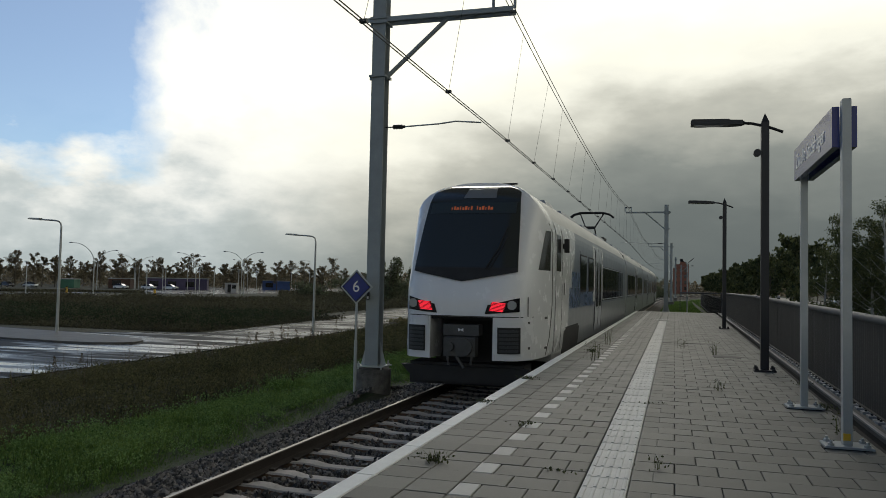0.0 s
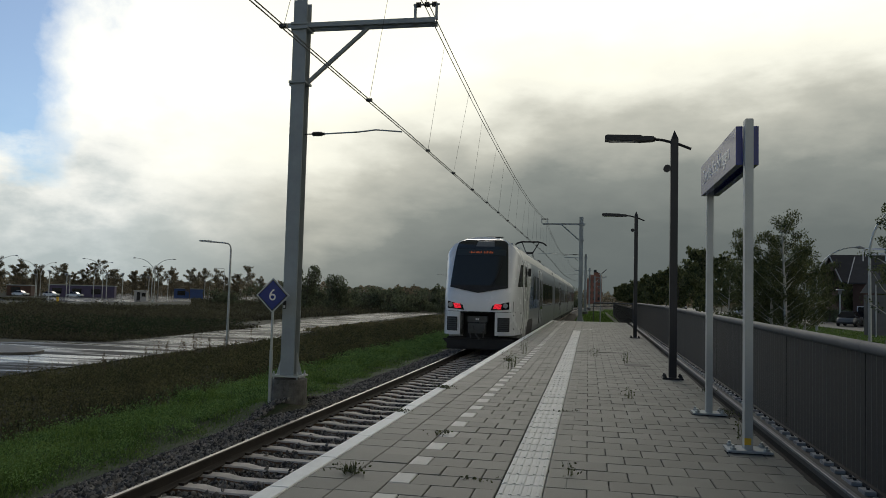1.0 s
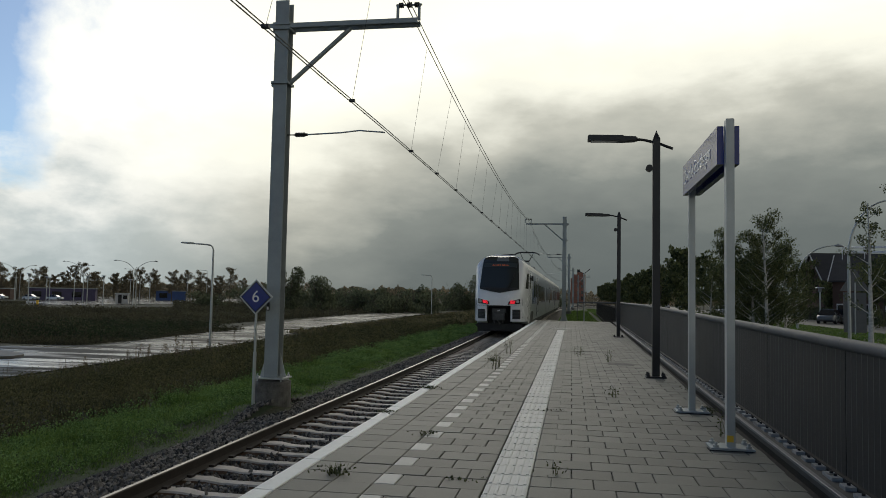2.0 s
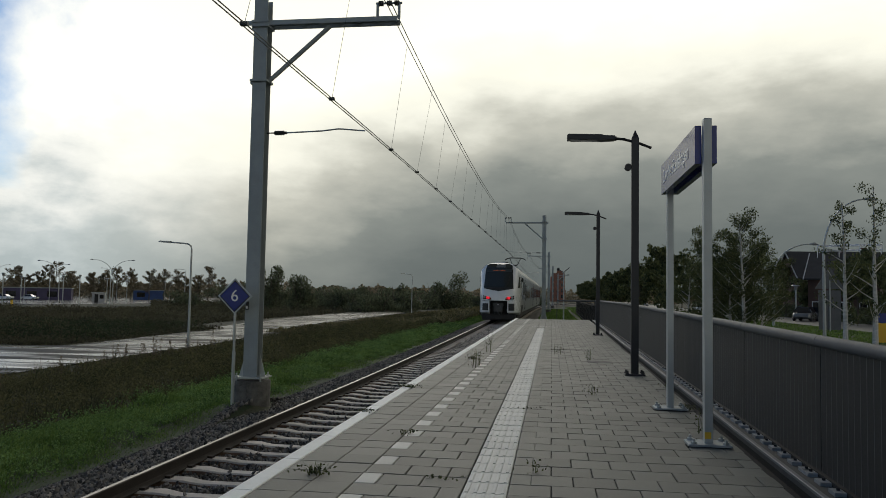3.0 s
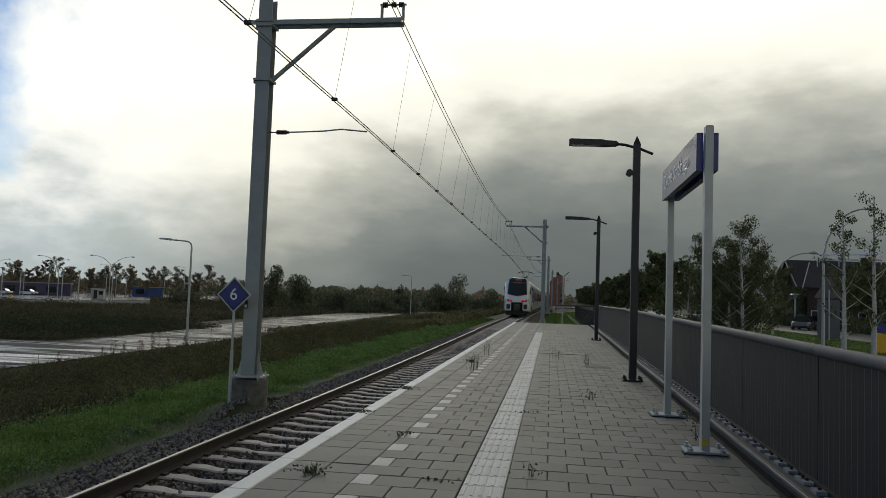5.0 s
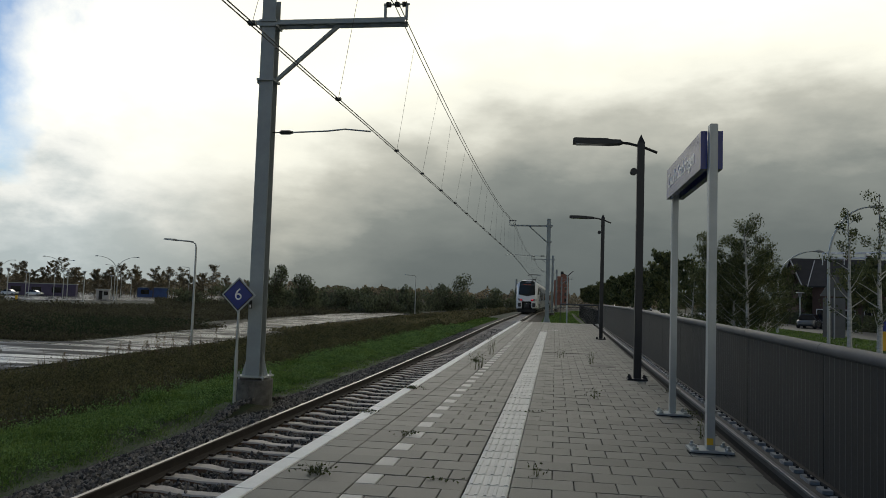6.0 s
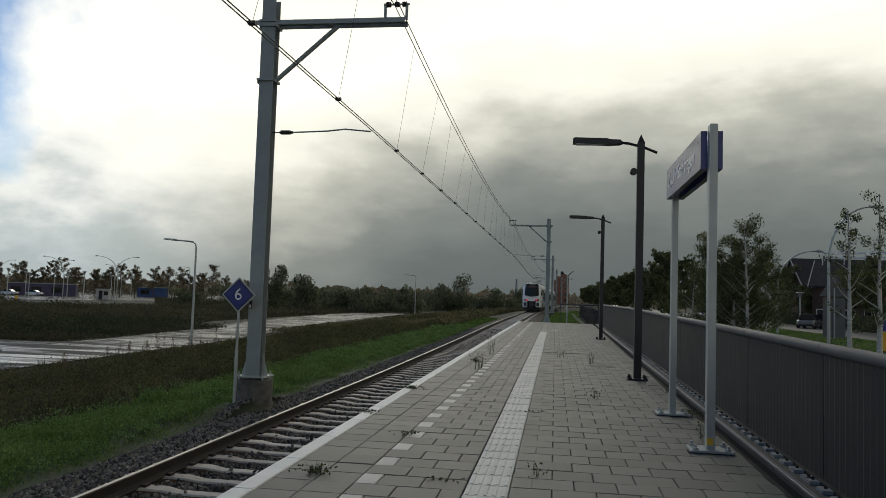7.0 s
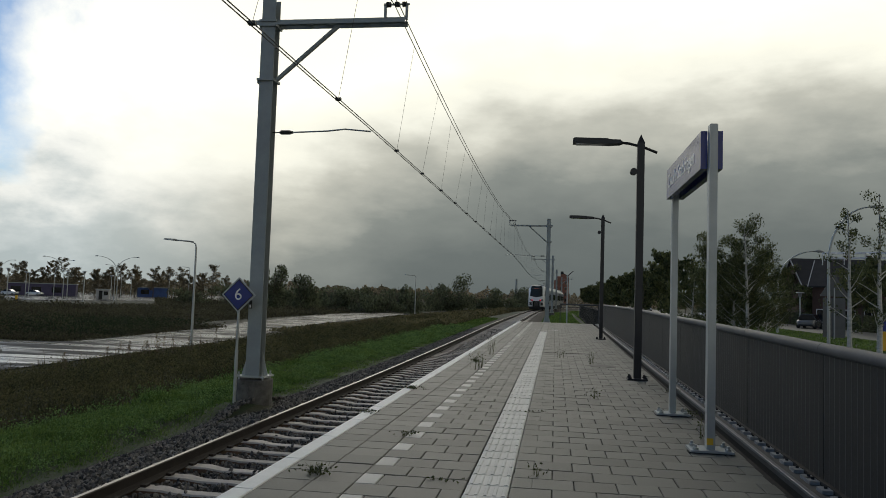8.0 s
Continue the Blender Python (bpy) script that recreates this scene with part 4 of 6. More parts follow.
def build_station_sign():
    sign = thing("station_sign", pose(1.42, 0, 0), "blue station name board with white letters on two grey posts", "station sign")
    for y, h in ((7.35, 3.01), (9.61, 2.97)):
        g = Geo()
        g.box(-0.036, 0.036, y - 0.05, y + 0.05, 0.03, h, 0, 0.008)
        p = part("post", g, M_GALV, sign)
        g = Geo()
        g.box(-0.19, 0.19, y - 0.14, y + 0.14, 0.012, 0.03, 0, 0.004)
        part("base_plate", g, M_MAST, sign)
        g = Geo().box(-0.20, 0.17, y - 0.13, y - 0.03, -0.005, 0.012)
        g.box(-0.15, 0.20, y + 0.02, y + 0.13, -0.005, 0.012)
        part("packing_board", g, M_UNDER, sign, "dark packing boards under the plate")
        for sx in (-0.14, 0.14):
            for sy in (-0.1, 0.1):
                g = Geo()
                g.tube([(sx, y + sy, 0.03), (sx, y + sy, 0.075)], 0.014, 6)
                g.tube([(sx, y + sy, 0.03), (sx, y + sy, 0.052)], 0.028, 6)
                part("bolt", g, M_GALV, sign)
    g = Geo()
    g.box(-0.037, 0.02, 7.297, 7.3, 0.07, 0.13)
    part("sticker", g, plain("sticker_yellow", (0.75, 0.45, 0.03), 0.5), sign, "small yellow sticker")
    for s in (-1, 1):
        g = Geo()
        g.box(s * 0.07 - 0.03, s * 0.07 + 0.03, 7.40, 9.62, 2.60, 2.96, 0, 0.004)
        b = part("board", g, M_SIGNBLUE, sign, "glossy blue board")
        g = Geo()
        x = s * 0.1015
        rot = Matrix(((0, 0, s, 0), (-s * -1 if s < 0 else 1, 0, 0, 0), (0, 1, 0, 0), (0, 0, 0, 1)))
        if s < 0:
            rot = Matrix(((0, 0, -1, 0), (-1, 0, 0, 0), (0, 1, 0, 0), (0, 0, 0, 1)))
        text_part("lettering", "Zwolle Stadshagen", 0.23, M_LETTER, b, Matrix.Translation((x, 8.6, 2.78)) @ rot)


def build_stop_sign():
    sign = thing("stop_sign", pose(-6.42, 15.0, 0), "blue diamond sign with a white number on a thin grey post", "railway sign")
    g = Geo()
    g.tube([(0, 0.03, -1.35), (0, 0.03, 0.1)], 0.035, 10)
    g.tube([(0, 0.03, 0.1), (0, 0.03, 0.95)], 0.026, 10)
    part("post", g, M_GALV, sign)
    for r, y, mat, name in ((0.365, 0.0, M_GALV, "border"), (0.325, -0.006, M_UNDER, "black_line"), (0.30, -0.012, M_SIGNBLUE, "plate")):
        g = Geo()
        g.prism([(0, 1.23 - r), (r, 1.23), (0, 1.23 + r), (-r, 1.23)], "y", y - 0.008, y + 0.01)
        part(name, g, mat, sign)
    text_part("number", "6", 0.34, M_SIGNWHITE, sign, Matrix.Translation((0.0, -0.024, 1.23)) @ pose(0, 0, 0, 90, 0, 0), 0.003)


# ---- the train ----
HALF = 1.41
TRAIN_SIZE = 1.065


BODY = ((0.4, 1.34), (1.0, 1.40), (1.6, 1.42), (2.9, 1.42), (3.15, 1.41), (3.35, 1.36), (3.58, 1.25), (3.84, 1.03), (4.00, 0.80), (4.08, 0.55), (4.13, 0.30))


def half_width(z):
    """Half the body's width at height z over the rail."""
    for (z0, w0), (z1, w1) in zip(BODY, BODY[1:]):
        if z <= z1:
            return w0 + (w1 - w0) * max(0.0, z - z0) / (z1 - z0)
    return 0.30


def nose_y(x, z):
    """How far behind the foremost point the end's skin lies: a leaning face that turns into the sides."""
    lean = 0.05 * max(0, 1.5 - z)
    if z > 1.9:
        lean += 0.40 * (z - 1.9) + 0.05 * (z - 1.9) ** 2
    if z > 3.65:
        lean += 1.2 * (z - 3.65) ** 1.6
    k = min(1.0, abs(x) / 1.42)
    return lean * (1 - k ** 9) + 0.12 * k ** 2 + 1.70 * k ** 9


def build_train():
    train = thing("train", pose(-3.86, 15.2, RAIL_Z), "white and blue electric passenger train with red tail lights", "train")
    rows = [0.66, 0.78, 0.95, 1.2, 1.45, 1.7, 1.95, 2.2, 2.5, 2.7, 2.9, 3.05, 3.15, 3.25, 3.35, 3.46, 3.58, 3.72, 3.84, 3.94, 4.0, 4.04, 4.08, 4.13]
    cols = [-1, -0.985, -0.965, -0.94, -0.91, -0.87, -0.82, -0.76, -0.62, -0.45, -0.25, 0, 0.25, 0.45, 0.62, 0.76, 0.82, 0.87, 0.91, 0.94, 0.965, 0.985, 1]
    back = 2.05
    g = Geo()
    v = []
    for z in rows:
        w = half_width(z)
        v.append((-w, back, z))
        v += [(s * w, nose_y(s * w, z), z) for s in cols]
        v.append((w, back, z))
    n = len(cols) + 2
    f, m = [], []
    for i in range(len(rows) - 1):
        for k in range(n - 1):
            zc, xc = (rows[i] + rows[i + 1]) / 2, (v[i * n + k][0] + v[i * n + k + 1][0]) / 2
            if zc < 1.45 and abs(xc) < 0.62 and 0 < k < n - 2:
                continue
            f.append((i * n + k, i * n + k + 1, (i + 1) * n + k + 1, (i + 1) * n + k))
    g.add(v, f)
    t = (len(rows) - 1) * n
    g.add([v[t + k] for k in range(n)], [tuple(range(n))])
    cab = part("cab_shell", g, M_BODYW, train, "white rounded cab end", smooth=True)

    def patch(name, outline, mat, lift, nu=14, nv=10, parent=train, label="", thick=0.02):
        """A panel on the nose's skin: outline(u, v) gives x, z for u in -1..1, v in 0..1."""
        q = Geo()
        a, b = [], []
        for j in range(nv + 1):
            for i in range(nu + 1):
                x, z = outline(-1 + 2 * i / nu, j / nv)
                y = nose_y(x, z)
                a.append((x, y - lift, z))
                b.append((x, y - lift + thick, z))
        k = nu + 1
        fa = [(j * k + i, j * k + i + 1, (j + 1) * k + i + 1, (j + 1) * k + i) for j in range(nv) for i in range(nu)]
        c = len(a)
        rim = [i for i in range(k)] + [j * k + nu for j in range(1, nv + 1)] + [nv * k + i for i in range(nu - 1, -1, -1)] + [j * k for j in range(nv - 1, 0, -1)]
        q.add(a + b, fa + [(rim[i], rim[(i + 1) % len(rim)], rim[(i + 1) % len(rim)] + c, rim[i] + c) for i in range(len(rim))])
        return part(name, q, mat, parent, label, smooth=True)

    def screen(u, v):
        zb = 2.10 + 0.19 * abs(u)
        z = zb + (4.04 - zb) * v
        w = min(1.01 - 0.10 * v - 0.06 * v ** 6, half_width(z) - 0.06)
        return u * w, z
    ws = patch("windscreen", screen, M_SCREEN, 0.034, nu=16, nv=22, label="large black windscreen", thick=0.03)
    patch("windscreen_base", lambda u, v: (u * 1.0, 2.10 + 0.19 * abs(u) + (2.37 - 2.10 - 0.19 * abs(u)) * v), M_UNDER, 0.040, 16, 3, ws, "matt black band under the glass", 0.004)
    patch("destination_display", lambda u, v: (u * 0.86, 3.43 + 0.22 * v), plain("display_dark", (0.035, 0.045, 0.045), 0.3), 0.042, parent=ws, thick=0.004)
    patch("top_panel", lambda u, v: (0.10 + u * (0.33 - 0.04 * v), 3.75 + 0.22 * v), plain("panel_grey", (0.16, 0.17, 0.175), 0.25), 0.042, parent=ws, thick=0.004)
    for i in range(15):
        if i != 8:
            x = -0.42 + 0.057 * i
            patch("display_bar", lambda u, v, x=x, i=i: (x + u * (0.010 + 0.007 * (i * 7 % 3)), 3.50 + (0.055 + 0.025 * (i * 5 % 2)) * v), M_AMBER, 0.048, 1, 1, ws, thick=0.002)
    q = Geo()
    q.tube([(0.42, nose_y(0.42, 2.3) - 0.04, 2.34), (0.62, nose_y(0.62, 2.7) - 0.05, 2.72), (0.74, nose_y(0.7, 3.15) - 0.05, 3.15)], 0.014, 5)
    q.tube([(0.50, nose_y(0.5, 2.3) - 0.04, 2.34), (0.68, nose_y(0.66, 2.7) - 0.05, 2.72), (0.76, nose_y(0.74, 2.95) - 0.05, 2.95)], 0.010, 5)
    part("wiper", q, M_UNDER, ws)
    for s in (-1, 1):
        def light(u, v, s=s):
            k = (u + 1) / 2
            return s * (0.46 + 0.61 * k + 0.05 * v * (1 - k)), 1.51 + 0.05 * k + v * (0.165 + 0.09 * k)
        lc = patch("light_cluster", light, plain("cluster_black", (0.012, 0.012, 0.014), 0.12), 0.014, 8, 3, label="black lamp cluster")
        tl = patch("tail_light", lambda u, v, s=s: (s * (0.67 + 0.14 * u + 0.05 * v), 1.56 + 0.16 * v), M_TAILBASE, 0.024, 4, 2, lc, "glowing red tail light", 0.01)
        for i in range(7):
            patch("led_row", lambda u, v, s=s, i=i: (s * (0.67 + 0.12 * u + 0.05 * (i / 6)), 1.568 + 0.024 * i + 0.011 * v + 0.012 * u * (-s)), M_RED, 0.030, 4, 1, lc, thick=0.004)
        q = Geo()
        q.prism(ngon(s * 0.95, 1.68, 0.085, 16), "y", nose_y(0.93, 1.68) - 0.035, nose_y(0.93, 1.68) + 0.02)
        part("headlight", q, M_LENS, lc, "round unlit headlight")
        # lower fairing with air grille
        patch("grille_surround", lambda u, v, s=s: (s * 0.89 + u * 0.195, 0.79 + 0.48 * v), plain("grille_black", (0.015, 0.016, 0.018), 0.5), 0.016, 6, 4, label="black ribbed air intake")
        sur = train.children[-1]
        for k in range(6):
            z = 0.815 + 0.073 * k
            patch("grille_slat", lambda u, v, s=s, z=z: (s * 0.89 + u * 0.165, z + 0.045 * v), plain("slat_grey", (0.05, 0.055, 0.06), 0.5) if k == 0 and s < 0 else bpy.data.materials["slat_grey"], 0.034, 4, 1, sur, thick=0.018)
        q = Geo()
        x0, x1 = sorted((s * 0.60, s * 0.64))
        q.box(x0, x1, 0.06, 0.9, 0.66, 1.45)
        part("recess_side", q, M_BODYW, train)
    # dark seam lines of the fairing
    patch("seam", lambda u, v: (u * 1.38, 1.452 + 0.014 * v), M_UNDER, 0.006, 20, 1, thick=0.004)
    for s in (-1, 1):
        patch("seam", lambda u, v, s=s: (s * (1.185 + 0.006 * u), 1.47 + 0.36 * v), M_UNDER, 0.006, 1, 6, thick=0.004)
        for x, z in ((1.20, 1.33), (1.20, 0.86), (1.37, 1.40), (1.37, 0.82)):
            patch("bolt", lambda u, v, x=x, z=z, s=s: (s * x + 0.012 * u, z + 0.045 * v), M_UNDER, 0.008, 1, 1, thick=0.004)
    q = Geo()
    q.box(-0.63, 0.63, 0.85, 0.9, 0.3, 1.46)
    q.box(-0.63, 0.63, 0.12, 0.88, 1.40, 1.455)
    q.box(-1.12, 1.12, 0.45, 1.2, 0.14, 0.55)
    q.prism([(-1.25, 0.5), (-0.95, 0.2), (0.95, 0.2), (1.25, 0.5)], "y", 0.3, 0.5)
    part("plough", q, M_UNDER, train, "black track plough and coupler recess")
    q = Geo()
    q.box(-0.34, 0.34, 0.05, 0.35, 1.10, 1.30)
    q.box(-0.30, 0.30, -0.05, 0.2, 0.72, 1.08, 0, 0.02)
    q.prism(ngon(0.10, 0.90, 0.16, 16), "y", -0.12, -0.05)
    q.prism(ngon(-0.18, 0.90, 0.09, 12), "y", -0.14, -0.05)
    q.tube([(0, 0.2, 0.9), (0, 0.9, 0.9)], 0.12, 10)
    q.tube([(-0.05, -0.05, 0.72), (0.10, -0.08, 0.52)], 0.03, 6)
    q.tube([(-0.22, -0.05, 0.72), (-0.20, -0.05, 0.56)], 0.025, 6)
    q.tube([(0.24, -0.05, 0.74), (0.22, -0.03, 0.58)], 0.025, 6)
    part("coupler", q, material("coupler_steel", (0.085, 0.085, 0.083), 0.6, metal=0.4, vary=0.3, scale=5, fine=40), train, "dark steel automatic coupler")
    q = Geo()
    q.prism([(-0.05, 1.17), (-0.05, 1.24), (0.0, 1.21), (0.05, 1.24), (0.05, 1.17), (0, 1.20)], "y", 0.03, 0.05)
    part("coupler_mark", q, M_SIGNWHITE, train)
    # cars
    zs = [0.5, 0.75, 1.0, 1.6, 2.2, 2.9, 3.05, 3.15, 3.25, 3.35, 3.46, 3.58, 3.72, 3.84, 3.94, 4.0, 4.04, 4.08, 4.13]
    cuts = [(back, 23.9), (24.5, 42.1), (42.7, 59.6), (60.2, 77.0)]
    for c, (a, b) in enumerate(cuts):
        q = Geo()
        prof = [(-half_width(z), z) for z in zs] + [(half_width(z), z) for z in reversed(zs)]
        q.sweep(prof, [(0, y, 0, 1, 0) for y in (a, b)])
        car = part("car_body", q, M_ROOFGREY, train, "grey-roofed car body", smooth=True)
        q = Geo()
        q.box(-1.2, 1.2, a + 0.3, b - 0.3, 0.25, 0.5)
        part("underframe", q, M_UNDER, car)
        # grey-blue side livery, glass ribbon, doors
        for s in (-1, 1):
            def side(name, y0, y1, z0, z1, mat, lift, label="", parent=car, s=s):
                w = Geo()
                m = max(1, round((z1 - z0) / 0.14))
                zz = [z0 + (z1 - z0) * k / m for k in range(m + 1)]
                vv = [((half_width(z) + o) * s, y, z) for o in (lift, -0.02) for z in zz for y in (y0, y1)]
                e = 2 * (m + 1)
                ff = [(2 * k, 2 * k + 1, 2 * k + 3, 2 * k + 2) for k in range(m)]
                ff += [(2 * k, 2 * k + 2, 2 * k + 2 + e, 2 * k + e) for k in range(m)] + [(2 * k + 1, 2 * k + 1 + e, 2 * k + 3 + e, 2 * k + 3) for k in range(m)]
                ff += [(0, e, e + 1, 1), (2 * m, 2 * m + 1, 2 * m + 1 + e, 2 * m + e)]
                w.add(vv, ff)
                return part(name, w, mat, parent, label)
            first, last = c == 0, c == 3
            start, stop = a + 0.02, b - 0.02
            if first:
                # white cab side with a slanted edge, then the livery
                side("cab_panel", start, 4.1, 0.66, 3.38, M_BODYW, 0.010, "white cab side panel")
                for k in range(8):
                    z0 = 1.56 + 0.228 * k
                    side("slant_panel", 4.104, 4.12 + 0.145 * (k + 1), z0, z0 + 0.226, M_BODYW, 0.016)
                side("cab_door_seam", 2.10, 2.12, 0.70, 3.30, M_UNDER, 0.014)
                side("cab_door_seam", 3.02, 3.04, 0.70, 3.30, M_UNDER, 0.014)
                side("cab_door_window", 2.22, 2.80, 2.36, 3.12, M_CABGLASS, 0.018, "tall narrow cab door window")
                side("marking", 3.30, 3.42, 1.86, 2.12, M_UNDER, 0.014)
                start = 4.104
            side("side_panel", start, stop, 1.52, 3.38, M_BODYG, 0.010, "grey-blue side livery")
            side("sill_panel", start, stop, 0.60, 1.516, M_SILL, 0.010, "pale grey lower side")
            side("skirt", start, stop, 0.50, 0.596, M_UNDER, 0.006)
            for yb in (4.85,) if first else (b - 4.85,) if last else ():
                side("bogie_opening", yb - 1.35, yb + 1.35, 0.45, 1.06, M_UNDER, 0.016, "dark bogie opening")
                side("bogie_opening", yb - 1.1, yb + 1.1, 1.06, 1.13, M_UNDER, 0.016)
            if first:
                side("blue_panel", 4.16, 9.70, 1.54, 2.02, M_BODYB, 0.018, "blue livery panel")
                side("blue_panel", 4.60, 6.10, 2.03, 2.40, M_BODYB, 0.018)
                doors, singles = [9.80], [(6.22, 7.5), (8.1, 9.35)]
            else:
                doors, singles = [(start + stop) / 2 - 1.0], []
            for d in doors:
                side("door_surround", d - 0.55, d + 2.55, 1.62, 3.28, M_BODYW, 0.020, "white panel round the doors")
                dr = side("door", d, d + 2.0, 0.74, 3.22, M_PALE, 0.030, "pale double sliding door")
                for e in (0.0, 0.985, 1.97):
                    side("door_edge", d + e, d + e + 0.03, 0.74, 3.22, M_UNDER, 0.036, "", dr)
                for e in (0.28, 1.22):
                    side("door_window", d + e, d + e + 0.5, 1.45, 2.80, M_GLASS, 0.038, "", dr)
            for y0, y1 in singles:
                side("window_frame", y0 - 0.05, y1 + 0.05, 1.90, 2.88, M_UNDER, 0.022)
                side("window", y0, y1, 1.94, 2.84, M_GLASS, 0.028)
            for y0, y1 in ((doors[0] + 2.5, stop - 2.2),) if first else ((start + 0.8, doors[0] - 0.4), (doors[0] + 2.4, stop - 0.8)):
                side("window_band", y0 - 0.08, y1 + 0.08, 1.60, 2.74, M_BAND, 0.020, "dark window band")
                k = max(1, round((y1 - y0) / 1.35))
                for e in range(k):
                    q0 = y0 + (y1 - y0) * e / k
                    w = (y1 - y0) / k - 0.16
                    side("window", q0 + 0.05, q0 + 0.05 + w, 1.68, 2.68, M_GLASS, 0.028)
                    side("window_rim", q0 + 0.05, q0 + 0.05 + w, 2.69, 2.72, M_PALE, 0.028)
                    side("window_rim", q0 + 0.05, q0 + 0.05 + w, 1.63, 1.66, M_PALE, 0.028)
        # wheels
        for yc in ((4.85, b) if c == 0 else (b,) if c < 3 else (b - 4.85,)):
            for o in (-1.25, 1.25):
                for s in (-1, 1):
                    q = Geo()
                    x0, x1 = sorted((s * 0.69, s * 0.82))
                    q.prism(ngon(yc + o, 0.42, 0.42, 20), "x", x0, x1)
                    part("wheel", q, M_UNDER, car)
                    q = Geo()
                    x0, x1 = sorted((s * 0.95, s * 1.15))
                    q.box(x0, x1, yc + o - 0.2, yc + o + 0.2, 0.3, 0.62, 0, 0.04)
                    part("axle_box", q, M_UNDER, car)
        if c < 3:
            q = Geo()
            for k in range(7):
                y = b + 0.05 + 0.09 * k
                w = 1.28 if k % 2 else 1.2
                q.box(-w, w, y, y + 0.09, 0.55, 3.6)
            part("gangway_bellows", q, M_UNDER, train, "black folded gangway")
        # roof boxes
        for k in range(4):
            y0 = a + 1.2 + (b - a - 2) * k / 4
            q = Geo()
            q.prism([(-0.7, 4.0), (-0.6, 4.205), (0.6, 4.205), (0.7, 4.0)], "y", y0 + (2.2 if c == 0 and k == 0 else 0), y0 + 3.4)
            part("roof_unit", q, M_BODYG, car)
    # cab side glass and driver's door on both sides
    for s in (-1, 1):
        def glass(u, v, s=s):
            z, k = 2.35 + 0.79 * v, (u + 1) / 2
            front = 1.285 + 0.055 * v
            return s * (front + (min(1.398, half_width(z) - 0.012) - front) * k), z
        patch("cab_side_window", glass, M_CABGLASS, 0.014, 8, 10)
        patch("corner_seam", lambda u, v, s=s: (s * (half_width(0.7 + 2.6 * v) - 0.004 - 0.003 * u), 0.7 + 2.6 * v), M_UNDER, 0.008, 1, 16, thick=0.004)
        q = Geo()
        x0, x1 = sorted((s * 1.4, s * 1.55))
        q.box(x0, x1, 3.10, 3.22, 2.86, 2.98)
        q.box(*sorted((s * 1.46, s * 1.56)), 3.08, 3.20, 2.78, 3.08)
        part("rear_camera", q, M_UNDER, train)
    # roof kit at the end and the pantograph
    q = Geo()
    q.box(0.1, 0.5, 2.0, 2.3, 4.10, 4.17)
    q.tube([(0.0, 2.1, 4.18), (0.6, 2.1, 4.18)], 0.02, 6)
    part("horn", q, M_UNDER, train)
    pan = part("pantograph", Geo().box(-0.6, 0.6, 21.5, 22.9, 4.2, 4.3), M_UNDER, train, "raised black pantograph")
    q = Geo()
    for s in (-1, 1):
        q.tube([(s * 0.16, 22.6, 4.3), (s * 0.20, 21.4, 4.72), (s * 0.52, 22.1, 5.40)], 0.035, 6)
    for y in (21.95, 22.25):
        q.tube([(-0.98, y, 5.24), (-0.80, y, 5.38), (-0.5, y, 5.46), (0.5, y, 5.46), (0.80, y, 5.38), (0.98, y, 5.24)], 0.045, 6)
    q.box(-0.2, 0.2, 21.35, 21.5, 4.66, 4.78)
    part("pantograph_arm", q, M_UNDER, pan)
    for ob in [o for o in train.children_recursive if o.parent is train]:
        ob.scale = (TRAIN_SIZE,) * 3
    return train


# ---- street things ----


def build_street_lamp(x, y, z, h, reach, turn, name="street_lamp", label="tall grey street lamp with a bent arm"):
    lamp = thing(name, pose(x, y, z, 0, 0, turn), label, "street lamp", "street lamps")
    g = Geo()
    g.tube([(0, 0, 0), (0, 0, 1.2), (0, 0, h - 0.35)], [0.085, 0.08, 0.055], 10)
    part("pole", g, M_GALV, lamp, smooth=True)
    g = Geo()
    g.tube([(0, 0, h - 0.36), (-0.05, 0, h - 0.15), (-0.2, 0, h - 0.04), (-0.45, 0, h), (-reach, 0, h + 0.05)], 0.045, 8)
    part("arm", g, M_GALV, lamp, smooth=True)
    g = Geo()
    g.prism([(-reach, h + 0.0), (-reach - 0.65, h + 0.05), (-reach - 0.7, h + 0.08), (-reach - 0.6, h + 0.14), (-reach + 0.05, h + 0.12)], "y", -0.12, 0.12)
    part("lamp_head", g, M_GALV, lamp)


def build_arch_lamp(x, y, z, h, reach, turn, arms=1, mat=None):
    lamp = thing("arched_street_lamp", pose(x, y, z, 0, 0, turn), "grey street lamp with a wide arched arm", "street lamp", "arched street lamps")
    g = Geo()
    g.tube([(0, 0, 0), (0, 0, h * 0.6)], [0.10, 0.08], 10)
    part("pole", g, M_GALV, lamp, smooth=True)
    for k in range(arms):
        s = 1 if k == 0 else -1
        g = Geo()
        pts = []
        for i in range(11):
            q = math.pi / 2 * i / 10
            pts.append((s * reach * (1 - math.cos(q)), 0, h * 0.6 + (h * 0.4) * math.sin(q)))
        g.tube(pts, [0.08 - 0.004 * i for i in range(11)], 8)
        arm = part("arm", g, M_GALV, lamp, smooth=True)
        g = Geo()
        g.tube([(s * reach, 0, h), (s * (reach + 0.3), 0, h + 0.02), (s * (reach + 0.7), 0, h - 0.03)], [0.05, 0.13, 0.05], 8)
        part("lamp_head", g, M_LENS, arm, smooth=True)


